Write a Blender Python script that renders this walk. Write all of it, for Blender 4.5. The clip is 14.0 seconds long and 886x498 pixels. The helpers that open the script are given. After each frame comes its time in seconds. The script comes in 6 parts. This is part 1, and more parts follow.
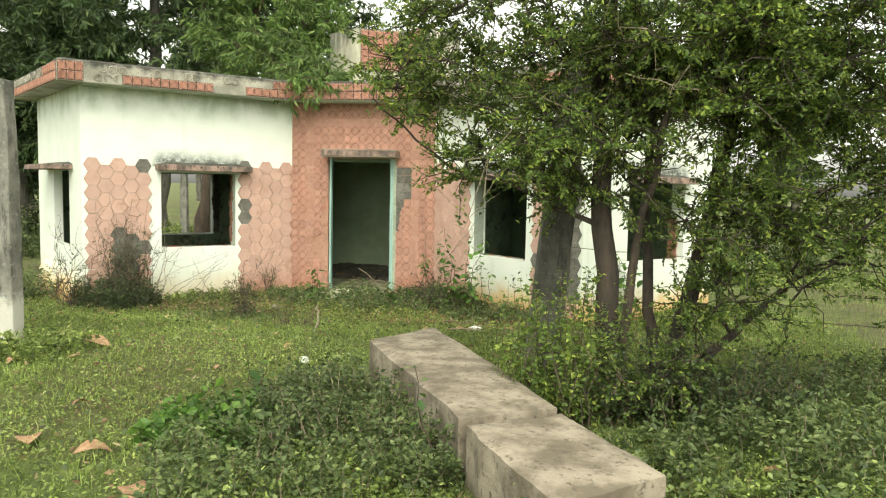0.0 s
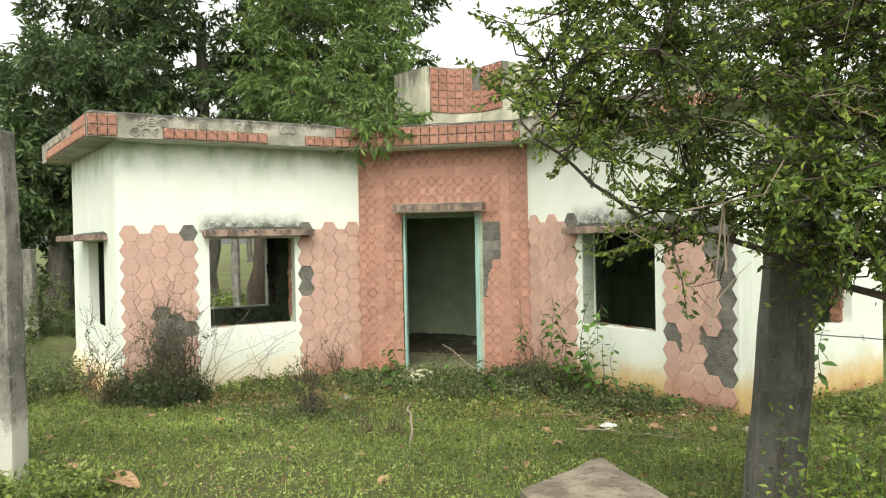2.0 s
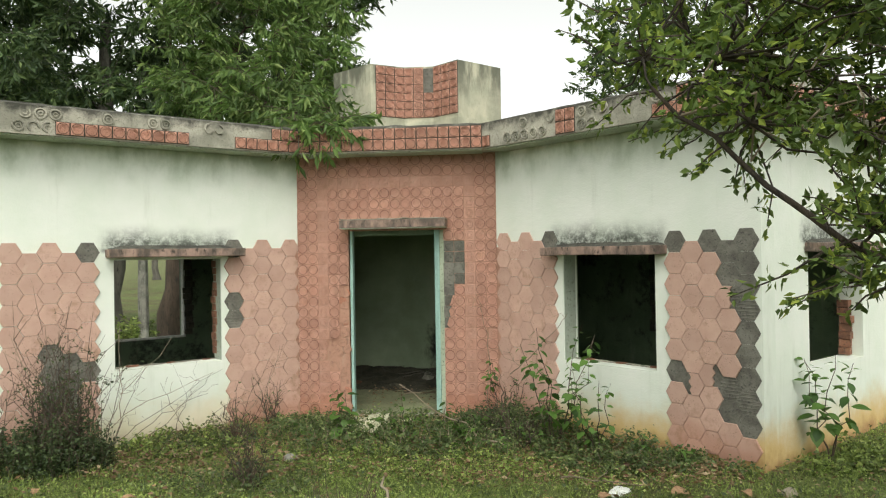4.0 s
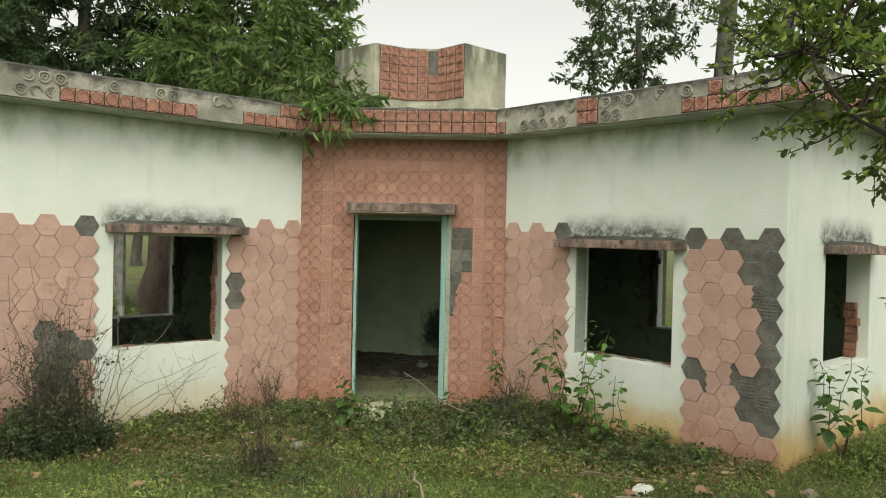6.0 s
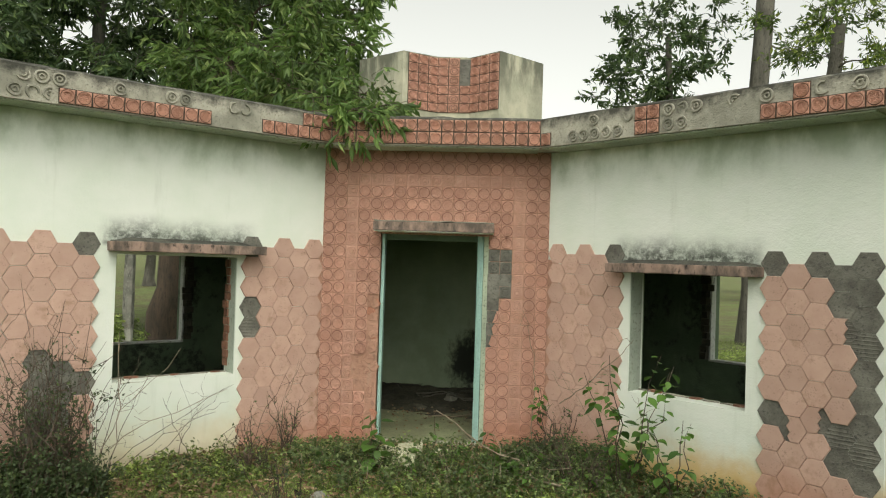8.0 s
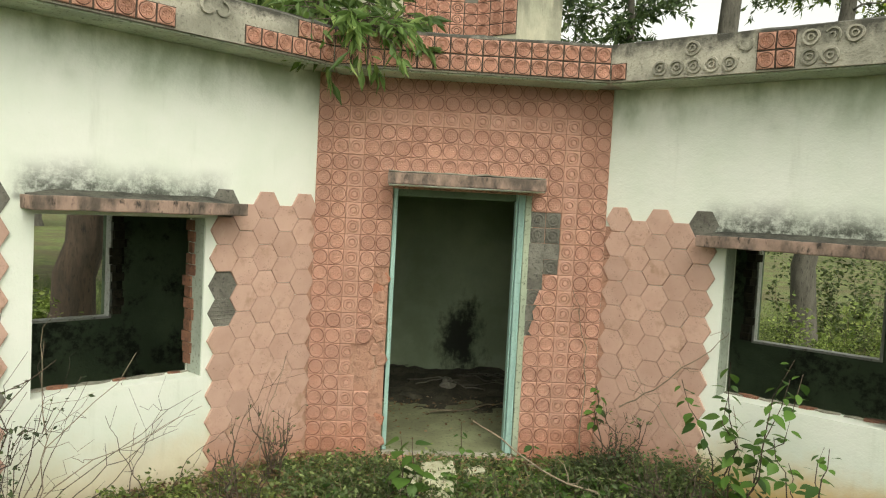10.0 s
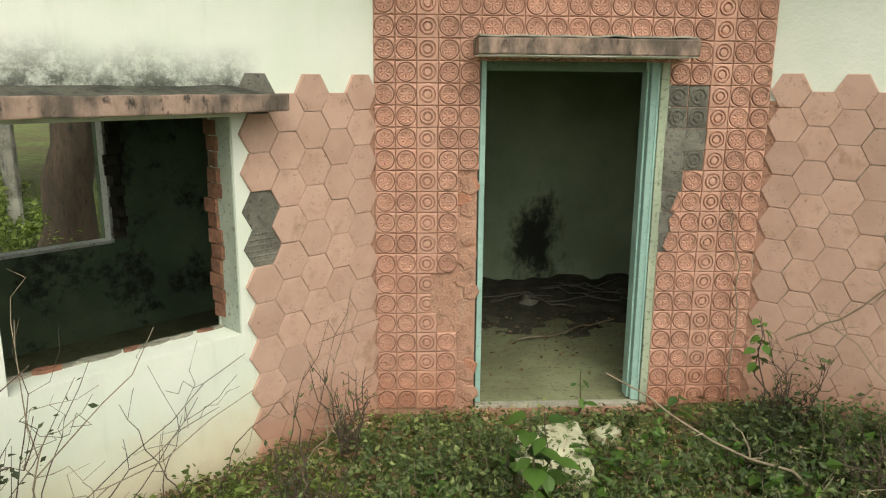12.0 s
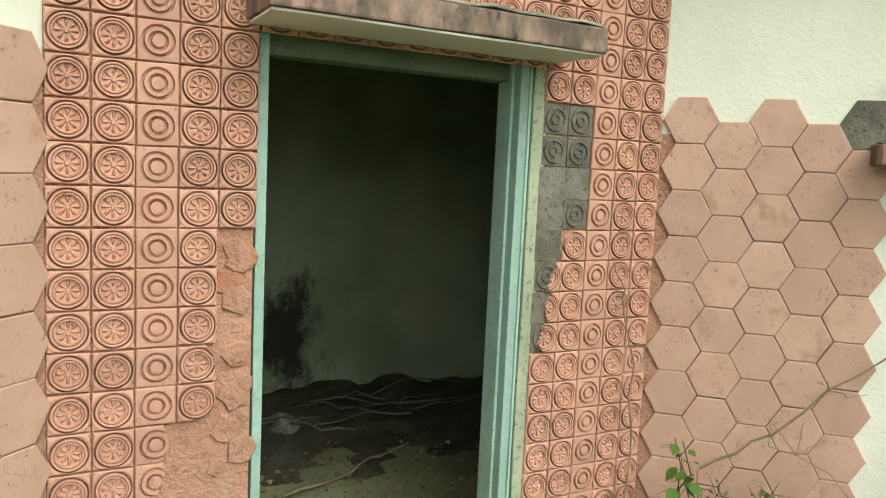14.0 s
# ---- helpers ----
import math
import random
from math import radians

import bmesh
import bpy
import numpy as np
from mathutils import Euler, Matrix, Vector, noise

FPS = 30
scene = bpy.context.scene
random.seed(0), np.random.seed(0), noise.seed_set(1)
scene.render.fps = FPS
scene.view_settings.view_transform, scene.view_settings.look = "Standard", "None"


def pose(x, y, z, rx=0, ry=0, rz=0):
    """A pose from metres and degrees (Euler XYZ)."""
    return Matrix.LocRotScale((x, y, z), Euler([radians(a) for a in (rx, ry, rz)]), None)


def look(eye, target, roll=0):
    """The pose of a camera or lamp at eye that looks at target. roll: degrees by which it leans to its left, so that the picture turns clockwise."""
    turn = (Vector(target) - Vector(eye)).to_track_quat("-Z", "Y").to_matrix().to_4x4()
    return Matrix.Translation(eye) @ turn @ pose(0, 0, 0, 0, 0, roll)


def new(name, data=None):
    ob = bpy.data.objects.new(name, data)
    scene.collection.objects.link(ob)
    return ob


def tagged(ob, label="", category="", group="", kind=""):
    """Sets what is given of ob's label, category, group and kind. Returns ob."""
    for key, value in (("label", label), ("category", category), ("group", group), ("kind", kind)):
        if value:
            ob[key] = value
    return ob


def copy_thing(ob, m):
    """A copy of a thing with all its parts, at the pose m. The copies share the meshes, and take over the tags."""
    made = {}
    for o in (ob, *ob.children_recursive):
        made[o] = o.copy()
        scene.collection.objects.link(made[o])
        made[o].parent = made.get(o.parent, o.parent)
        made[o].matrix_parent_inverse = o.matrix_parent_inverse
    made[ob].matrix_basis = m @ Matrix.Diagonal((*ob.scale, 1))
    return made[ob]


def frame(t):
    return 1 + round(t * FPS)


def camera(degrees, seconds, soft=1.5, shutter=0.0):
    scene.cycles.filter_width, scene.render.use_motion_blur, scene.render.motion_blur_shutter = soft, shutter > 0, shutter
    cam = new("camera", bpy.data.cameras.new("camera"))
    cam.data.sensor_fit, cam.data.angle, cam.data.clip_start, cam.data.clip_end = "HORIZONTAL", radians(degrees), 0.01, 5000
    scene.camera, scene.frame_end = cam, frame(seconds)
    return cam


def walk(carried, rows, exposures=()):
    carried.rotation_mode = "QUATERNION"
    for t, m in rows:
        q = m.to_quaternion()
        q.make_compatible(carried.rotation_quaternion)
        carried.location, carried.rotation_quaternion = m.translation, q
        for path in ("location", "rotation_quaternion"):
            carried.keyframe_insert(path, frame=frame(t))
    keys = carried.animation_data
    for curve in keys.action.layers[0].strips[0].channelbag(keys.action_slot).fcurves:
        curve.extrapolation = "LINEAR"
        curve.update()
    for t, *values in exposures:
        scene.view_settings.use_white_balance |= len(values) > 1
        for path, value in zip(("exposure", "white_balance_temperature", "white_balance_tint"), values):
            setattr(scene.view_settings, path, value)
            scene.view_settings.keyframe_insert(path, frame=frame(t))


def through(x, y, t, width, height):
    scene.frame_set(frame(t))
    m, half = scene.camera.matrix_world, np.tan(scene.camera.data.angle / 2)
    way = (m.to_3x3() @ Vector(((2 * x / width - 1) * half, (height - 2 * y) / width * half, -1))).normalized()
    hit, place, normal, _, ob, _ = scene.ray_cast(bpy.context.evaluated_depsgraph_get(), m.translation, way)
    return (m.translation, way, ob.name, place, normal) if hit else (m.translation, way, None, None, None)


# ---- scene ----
cam = camera(61.1, 14.0, soft=1.15)
PATH = [
    (0, (0.404, 0.25, 1.524), (0.091, 2.219, 1.361), 1.2),
    (0.5, (0.247, 0.758, 1.517), (-0.161, 2.717, 1.52), -0.6),
    (1, (0.021, 1.063, 1.547), (-0.451, 3.006, 1.542), 1.9),
    (1.5, (-0.247, 1.456, 1.591), (-0.545, 3.433, 1.553), 1.7),
    (2, (-0.458, 1.833, 1.604), (-0.893, 3.785, 1.577), -1.1),
    (2.3, (-0.502, 2.035, 1.597), (-1.121, 3.935, 1.517), 0.4),
    (2.5, (-0.558, 2.228, 1.599), (-1.094, 4.15, 1.449), 2.0),
    (3, (-0.762, 2.602, 1.614), (-1.113, 4.571, 1.647), 1.9),
    (5.3, (-1.561, 3.077, 1.698), (-1.681, 5.073, 1.669), -0.0),
    (5.5, (-1.609, 3.074, 1.688), (-1.724, 5.071, 1.659), 0.6),
    (6, (-1.633, 3.082, 1.682), (-1.737, 5.079, 1.655), 1.3),
    (6.5, (-1.62, 3.103, 1.682), (-1.736, 5.099, 1.657), 2.2),
    (7, (-1.706, 3.101, 1.631), (-1.839, 5.096, 1.574), 2.0),
    (7.5, (-1.745, 3.374, 1.624), (-1.884, 5.362, 1.458), 1.3),
    (8, (-1.885, 3.786, 1.676), (-2.025, 5.781, 1.708), 1.8),
    (8.2, (-1.923, 3.945, 1.68), (-2.064, 5.94, 1.689), 3.2),
    (10.3, (-3.053, 5.555, 1.858), (-2.811, 7.534, 1.693), 2.1),
    (10.5, (-3.097, 5.699, 1.887), (-2.793, 7.666, 1.691), 1.7),
    (11, (-3.099, 6.14, 1.831), (-2.917, 8.126, 1.687), -1.3),
    (11.5, (-3.225, 6.441, 1.872), (-3.214, 8.423, 1.602), 0.7),
    (12, (-3.38, 6.752, 1.825), (-3.26, 8.698, 1.38), 0.5),
    (12.5, (-3.509, 7.186, 1.732), (-3.3, 9.165, 1.538), -2.3),
    (13, (-3.70, 7.59, 1.634), (-3.248, 9.515, 1.325), 1.0),
    (13.5, (-3.755, 8.02, 1.644), (-2.925, 9.791, 1.227), 1.0),
    (14, (-3.484, 8.508, 1.543), (-2.558, 10.269, 1.334), 2.7),
]
EXPOSURES = [(0, 0.44, 7200, 2), (2.5, 0.27, 6800, 6), (3.0, 0.19, 6700, 5), (5.5, -0.31, 7000, 4), (8, -0.22, 7000, 3), (10.5, 0.03, 7250, 3), (12.0, -0.04, 7250, 3), (13.5, 0.20, 7250, 2), (14, 0.23, 7200, 1)]
walk(cam, [(t, look(eye, target, roll)) for t, eye, target, roll in PATH], EXPOSURES)

# ---- light ----
world = bpy.data.worlds.new("overcast_sky")
scene.world = world
world.use_nodes = True
wn = world.node_tree
sky = wn.nodes.new("ShaderNodeTexSky")
sky.sky_type, sky.sun_disc = "NISHITA", False
sky.sun_elevation, sky.sun_rotation = radians(51), radians(169)
sky.air_density, sky.dust_density = 1.0, 3.0
pale = wn.nodes.new("ShaderNodeHueSaturation")
pale.inputs["Saturation"].default_value = 0.10
wn.links.new(sky.outputs["Color"], pale.inputs["Color"])
wn.links.new(pale.outputs["Color"], wn.nodes["Background"].inputs["Color"])
wn.nodes["Background"].inputs["Strength"].default_value = 0.265
sun = new("sun", bpy.data.lights.new("sun", "SUN"))
sun.data.energy, sun.data.angle, sun.data.color = 0.8, radians(50), (1.0, 0.97, 0.92)
sun.matrix_world = look((0, 0, 30), (-2.2, 11.8, 15.4))

# ---- materials ----


class Nodes:
    """A small builder of node materials."""

    def __init__(self, name):
        self.mat = bpy.data.materials.new(name)
        self.mat.use_nodes = True
        self.tree = self.mat.node_tree
        self.bsdf = self.tree.nodes["Principled BSDF"]
        self.coord = self.tree.nodes.new("ShaderNodeTexCoord").outputs["Object"]
        self.info = self.tree.nodes.new("ShaderNodeObjectInfo").outputs["Random"]
        self.geo = self.tree.nodes.new("ShaderNodeNewGeometry")

    def put(self, socket, value):
        if hasattr(value, "is_linked"):
            self.tree.links.new(value, socket)
        elif isinstance(value, tuple) and len(value) == 3 and socket.type == "RGBA":
            socket.default_value = (*value, 1)
        else:
            socket.default_value = value

    def maths(self, op, a, b=0.0, clamp=False):
        n = self.tree.nodes.new("ShaderNodeMath")
        n.operation, n.use_clamp = op, clamp
        self.put(n.inputs[0], a)
        self.put(n.inputs[1], b)
        return n.outputs[0]

    def shifted(self):
        """Object coordinates, offset by the object's random number."""
        n = self.tree.nodes.new("ShaderNodeVectorMath")
        n.operation = "MULTIPLY_ADD"
        self.put(n.inputs[0], self.info)
        n.inputs[1].default_value = (37, 53, 71)
        self.put(n.inputs[2], self.coord)
        return n.outputs[0]

    def noise(self, scale, detail=4.0, rough=0.6, coord=None, stretch=None):
        n = self.tree.nodes.new("ShaderNodeTexNoise")
        n.inputs["Scale"].default_value, n.inputs["Detail"].default_value, n.inputs["Roughness"].default_value = scale, detail, rough
        c = self.coord if coord is None else coord
        if stretch:
            m = self.tree.nodes.new("ShaderNodeMapping")
            m.inputs["Scale"].default_value = stretch
            self.put(m.inputs["Vector"], c)
            c = m.outputs[0]
        self.put(n.inputs["Vector"], c)
        return n.outputs["Fac"]

    def ramp(self, value, a, b, lo=0.0, hi=1.0):
        n = self.tree.nodes.new("ShaderNodeMapRange")
        n.interpolation_type = "SMOOTHSTEP"
        self.put(n.inputs["Value"], value)
        for k, v in (("From Min", a), ("From Max", b), ("To Min", lo), ("To Max", hi)):
            n.inputs[k].default_value = v
        return n.outputs[0]

    def mix(self, fac, a, b):
        n = self.tree.nodes.new("ShaderNodeMix")
        n.data_type = "RGBA"
        self.put(n.inputs["Factor"], fac)
        self.put(n.inputs["A"], a) if False else self.put(n.inputs[6], a)
        self.put(n.inputs[7], b)
        return n.outputs[2]

    def axis(self, k, vector=None):
        n = self.tree.nodes.new("ShaderNodeSeparateXYZ")
        self.put(n.inputs[0], self.coord if vector is None else vector)
        return n.outputs[k]

    def bump(self, height, strength, distance=0.01):
        n = self.tree.nodes.new("ShaderNodeBump")
        n.inputs["Strength"].default_value, n.inputs["Distance"].default_value = strength, distance
        self.put(n.inputs["Height"], height)
        self.tree.links.new(n.outputs[0], self.bsdf.inputs["Normal"])

    def done(self, colour, rough=0.85):
        self.put(self.bsdf.inputs["Base Color"], colour)
        self.put(self.bsdf.inputs["Roughness"], rough)
        return self.mat


def rough_stuff(name, a, b, dark=None, scale=3.0, grain=45.0, bump=0.4, rough=0.88, dist=0.01, stretch=None):
    """Mottled matt material: two tones at a large scale, a dark fleck at a small one, grain in relief."""
    n = Nodes(name)
    c = n.shifted()
    big = n.ramp(n.noise(scale, 5, 0.62, c, stretch), 0.35, 0.65)
    small = n.noise(grain, 4, 0.65, c, stretch)
    col = n.mix(big, a, b)
    if dark:
        col = n.mix(n.ramp(small, 0.52, 0.72), col, dark)
    tone = n.maths("MULTIPLY_ADD", n.info, 0.24)
    tone.node.inputs[2].default_value = 0.88
    v = n.tree.nodes.new("ShaderNodeHueSaturation")
    n.put(v.inputs["Value"], tone)
    n.put(v.inputs["Color"], col)
    n.bump(small, bump, dist)
    return n.done(v.outputs[0], rough)


def wall_paint(name, tone, tone2, stains=(), splash=True, relief=0.25, soil=0.88):
    """Limewash with brush mottling, black growth over ledges at (u0, u1, z), soil splashed up at the foot."""
    n = Nodes(name)
    big = n.ramp(n.noise(1.6, 5, 0.6), 0.3, 0.7)
    col = n.mix(big, tone, tone2)
    fine = n.noise(70, 3, 0.6)
    u, z = n.axis(0), n.axis(2)
    drip = n.noise(2.2, 5, 0.65, None, (3.0, 1, 0.35))
    col = n.mix(n.ramp(drip, 0.56, 0.8, 0.0, 0.35), col, (0.42, 0.46, 0.36))
    if splash:
        streak = n.noise(2.4, 6, 0.65, None, (1.0, 1, 0.55))
        high = n.maths("ADD", z, n.maths("MULTIPLY", n.noise(3.5, 4, 0.6), 0.5))
        m = n.maths("MULTIPLY", n.ramp(high, 2.55, 2.95), n.ramp(streak, 0.38, 0.62))
        col = n.mix(n.maths("MULTIPLY", m, 0.75), col, (0.30, 0.38, 0.25))
        col = n.mix(n.ramp(n.noise(55, 3, 0.7), 0.68, 0.76, 0, 0.35), col, (0.35, 0.33, 0.26))
    for u0, u1, zl in stains:
        ragged = n.maths("MULTIPLY_ADD", n.noise(3.0, 4, 0.55), 0.16)
        ragged.node.inputs[2].default_value = -0.08
        a = n.ramp(n.maths("ADD", u, ragged), u0, u0 + 0.16)
        b = n.ramp(n.maths("ADD", u, ragged), u1, u1 - 0.16)
        up = n.ramp(n.maths("ADD", z, ragged), zl + 0.21, zl + 0.0)
        low = n.ramp(z, zl - 0.08, zl - 0.04)
        m = n.maths("MULTIPLY", n.maths("MULTIPLY", a, b), n.maths("MULTIPLY", up, low))
        m = n.maths("MULTIPLY", m, n.ramp(n.noise(12, 7, 0.78), 0.36, 0.60, 0.30, 0.95))
        col = n.mix(m, col, (0.035, 0.04, 0.03))
    if splash:
        rag = n.maths("MULTIPLY_ADD", n.noise(2.6, 5, 0.65), 0.5)
        rag.node.inputs[2].default_value = -0.25
        wet = n.ramp(n.maths("ADD", z, rag), 0.46, 0.06)
        col = n.mix(n.maths("MULTIPLY", wet, soil), col, (0.62, 0.41, 0.13))
        foot = n.ramp(n.maths("ADD", z, rag), 0.12, -0.06)
        col = n.mix(n.maths("MULTIPLY", foot, 0.85 * soil), col, (0.30, 0.13, 0.06))
    if name.startswith("green_inner"):
        soot = n.maths("MULTIPLY", n.ramp(n.noise(2.6, 6, 0.7), 0.50, 0.62), n.ramp(n.noise(14, 5, 0.7), 0.35, 0.6))
        col = n.mix(n.maths("MULTIPLY", soot, 0.85), col, (0.02, 0.022, 0.018))
    if relief > 0.5:
        fine = n.maths("ADD", fine, n.maths("MULTIPLY", n.noise(11, 6, 0.7), 2.0))
        col = n.mix(n.ramp(n.noise(16, 5, 0.7), 0.5, 0.68, 0.0, 0.6), col, (0.20, 0.11, 0.08))
    if relief < 0.5:
        fine = n.maths("ADD", n.maths("MULTIPLY", fine, 0.9), n.maths("ADD", n.noise(22, 4, 0.6), n.maths("MULTIPLY", n.noise(7, 3, 0.5), 1.6)))
    n.bump(fine, relief * 1.5 if relief < 0.5 else relief, 0.008 if relief < 0.5 else 0.02)
    return n.done(col, 0.9)


def tile_clay(name, a, b, petals=False):
    """Painted clay tile: tone by piece, worn pale ridges, soil near the ground, a pressed flower in the middle."""
    n = Nodes(name)
    c = n.shifted()
    col = n.mix(n.ramp(n.noise(5, 5, 0.6, c), 0.3, 0.7), a, b)
    col = n.mix(n.ramp(n.noise(38, 4, 0.7, c), 0.62, 0.74, 0, 0.7), col, (0.16, 0.07, 0.05))
    smudge = n.maths("MULTIPLY", n.ramp(n.noise(8, 6, 0.7, c), 0.50, 0.72), n.ramp(n.info, 0.1, 0.8))
    col = n.mix(n.maths("MULTIPLY", smudge, 0.4 if petals else 0.7), col, (0.30, 0.185, 0.115))
    specks = n.maths("MULTIPLY", n.ramp(n.noise(11, 4, 0.6, c), 0.52, 0.62), n.ramp(n.noise(85, 4, 0.7, c), 0.55, 0.63))
    col = n.mix(n.maths("MULTIPLY", specks, 0.3 if petals else 0.5), col, (0.10, 0.06, 0.04))
    pale = n.ramp(n.noise(9, 5, 0.7, c, (1, 1, 0.5)), 0.60, 0.78, 0, 0.35)
    col = n.mix(pale, col, (0.66, 0.52, 0.43))
    z = n.axis(2, n.geo.outputs["Position"])
    rag = n.maths("MULTIPLY_ADD", n.noise(3, 4, 0.6, n.geo.outputs["Position"]), 0.4)
    rag.node.inputs[2].default_value = -0.2
    col = n.mix(n.maths("MULTIPLY", n.ramp(n.maths("ADD", z, rag), 0.4, 0.0), 0.4), col, (0.42, 0.15, 0.07))
    tone = n.maths("MULTIPLY_ADD", n.info, 0.18)
    tone.node.inputs[2].default_value = 0.91
    v = n.tree.nodes.new("ShaderNodeHueSaturation")
    n.put(v.inputs["Value"], tone)
    n.put(v.inputs["Color"], col)
    h = n.noise(90, 3, 0.6, c)
    if petals:
        x, zz = n.axis(0), n.axis(2)
        r = n.maths("SQRT", n.maths("ADD", n.maths("MULTIPLY", x, x), n.maths("MULTIPLY", zz, zz)))
        wave = n.maths("COSINE", n.maths("MULTIPLY", n.maths("ARCTAN2", zz, x), 8.0))
        ring = n.maths("MULTIPLY", n.ramp(r, 0.004, 0.008), n.ramp(r, 0.030, 0.026))
        flower = n.maths("MULTIPLY", n.ramp(wave, -0.1, 0.6), ring)
        beads = n.maths("MULTIPLY", n.ramp(n.maths("COSINE", n.maths("MULTIPLY", n.maths("ARCTAN2", zz, x), 30.0)), -0.2, 0.6),
                        n.maths("MULTIPLY", n.ramp(r, 0.030, 0.032), n.ramp(r, 0.037, 0.035)))
        corner = n.maths("MULTIPLY", n.ramp(r, 0.052, 0.055), n.ramp(r, 0.064, 0.060))
        f = n.maths("ADD", flower, n.maths("ADD", n.maths("MULTIPLY", beads, 0.6), n.maths("MULTIPLY", corner, 0.6)))
        h = n.maths("ADD", n.maths("MULTIPLY", h, 0.25), n.maths("MULTIPLY", f, 1.0))
        # groove grime by radius, also painted dark to strengthen the relief's shade
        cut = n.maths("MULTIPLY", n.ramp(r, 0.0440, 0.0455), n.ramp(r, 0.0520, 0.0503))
        groove_grime_shade = n.maths("MULTIPLY", cut, n.ramp(n.noise(6, 4, 0.6, c), 0.3, 0.6, 0.4, 0.85))
        n.put(v.inputs["Color"], n.mix(groove_grime_shade, col, (0.24, 0.105, 0.07)))
        n.bump(h, 0.8, 0.005)
    else:
        n.bump(h, 0.3, 0.004)
    return n.done(v.outputs[0], 0.8)


def leaf_mat(name, dark, mid, light, through=0.4):
    n = Nodes(name)
    isl = n.geo.outputs["Random Per Island"]
    col = n.mix(n.ramp(isl, 0.0, 0.6), dark, mid)
    col = n.mix(n.ramp(isl, 0.72, 1.0), col, light)
    patch = n.noise(1.1, 3, 0.5, n.geo.outputs["Position"])
    v = n.tree.nodes.new("ShaderNodeHueSaturation")
    n.put(v.inputs["Value"], n.ramp(patch, 0.3, 0.7, 0.72, 1.25))
    n.put(v.inputs["Color"], col)
    n.done(v.outputs[0], 0.55)
    tr = n.tree.nodes.new("ShaderNodeBsdfTranslucent")
    n.put(tr.inputs["Color"], v.outputs[0])
    mx = n.tree.nodes.new("ShaderNodeMixShader")
    mx.inputs[0].default_value = through
    n.tree.links.new(n.bsdf.outputs[0], mx.inputs[1])
    n.tree.links.new(tr.outputs[0], mx.inputs[2])
    n.tree.links.new(mx.outputs[0], n.tree.nodes["Material Output"].inputs["Surface"])
    return n.mat


WL, D, T = 2.8, 2.5, 0.2
M_WALL_L = wall_paint("limewash_left", (0.80, 0.83, 0.76), (0.72, 0.78, 0.68), [(WL - 2.0, WL - 0.66, 1.78)], True, 0.25, 0.4)
M_WALL_R = wall_paint("limewash_right", (0.80, 0.83, 0.76), (0.72, 0.78, 0.68), [(0.66, 2.06, 1.76)])
M_WALL_RE = wall_paint("limewash_end", (0.80, 0.83, 0.76), (0.72, 0.78, 0.68), [(0.6, 2.0, 1.76)])
M_WALL = wall_paint("limewash_plain", (0.78, 0.81, 0.74), (0.70, 0.76, 0.66))
M_SALMON = wall_paint("salmon_mortar", (0.50, 0.29, 0.21), (0.40, 0.22, 0.155), (), False, 0.6)
M_INNER = wall_paint("green_inner_paint", (0.19, 0.265, 0.165), (0.105, 0.15, 0.092), (), False)


def sooty_paint():
    n = Nodes("sooty_green_paint")
    col = n.mix(n.ramp(n.noise(1.5, 5, 0.6), 0.3, 0.7), (0.42, 0.51, 0.34), (0.26, 0.33, 0.21))
    rag = n.maths("MULTIPLY_ADD", n.noise(3.2, 6, 0.7), 1.3)
    rag.node.inputs[2].default_value = -0.65
    u, z = n.axis(0), n.axis(2)
    du, dz = n.maths("MULTIPLY", n.maths("SUBTRACT", u, 1.78), 2.0), n.maths("MULTIPLY", n.maths("SUBTRACT", z, 0.45), 1.3)
    r = n.maths("ADD", n.maths("SQRT", n.maths("ADD", n.maths("MULTIPLY", du, du), n.maths("MULTIPLY", dz, dz))), rag)
    r = n.maths("ADD", r, n.maths("MULTIPLY", n.noise(13, 6, 0.75, None, (1, 1, 0.5)), 0.9))
    col = n.mix(n.ramp(r, 1.10, 0.62, 0.0, 0.93), col, (0.012, 0.012, 0.011))
    n.bump(n.noise(40, 4, 0.6), 0.3, 0.008)
    return n.done(col, 0.9)


M_BACK = sooty_paint()
M_HEX = tile_clay("hex_clay", (0.555, 0.37, 0.30), (0.49, 0.315, 0.25))
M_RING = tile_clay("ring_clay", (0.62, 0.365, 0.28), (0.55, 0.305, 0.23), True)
M_RINGB = tile_clay("plain_ring_clay", (0.56, 0.33, 0.255), (0.49, 0.275, 0.205))
M_RINGW = tile_clay("weathered_fascia_clay", (0.60, 0.33, 0.245), (0.44, 0.23, 0.165), True)
M_GRIME = rough_stuff("grimy_mortar", (0.10, 0.07, 0.05), (0.055, 0.04, 0.03), (0.03, 0.025, 0.02), 8, 50, 0.6)
M_MORTAR = rough_stuff("grey_mortar", (0.20, 0.195, 0.165), (0.115, 0.11, 0.092), (0.05, 0.05, 0.045), 7, 60, 0.8)
M_CEMENT = rough_stuff("weathered_cement", (0.42, 0.40, 0.33), (0.23, 0.225, 0.18), (0.15, 0.145, 0.115), 3.0, 60, 0.7)
M_LEDGE = rough_stuff("ledge_concrete", (0.36, 0.25, 0.20), (0.10, 0.08, 0.065), (0.03, 0.027, 0.023), 8, 26, 0.6, 0.9, 0.01, (1, 1, 0.5))
M_GROWTH = rough_stuff("black_growth", (0.03, 0.03, 0.025), (0.10, 0.10, 0.08), (0.02, 0.02, 0.018), 7, 40, 0.7)


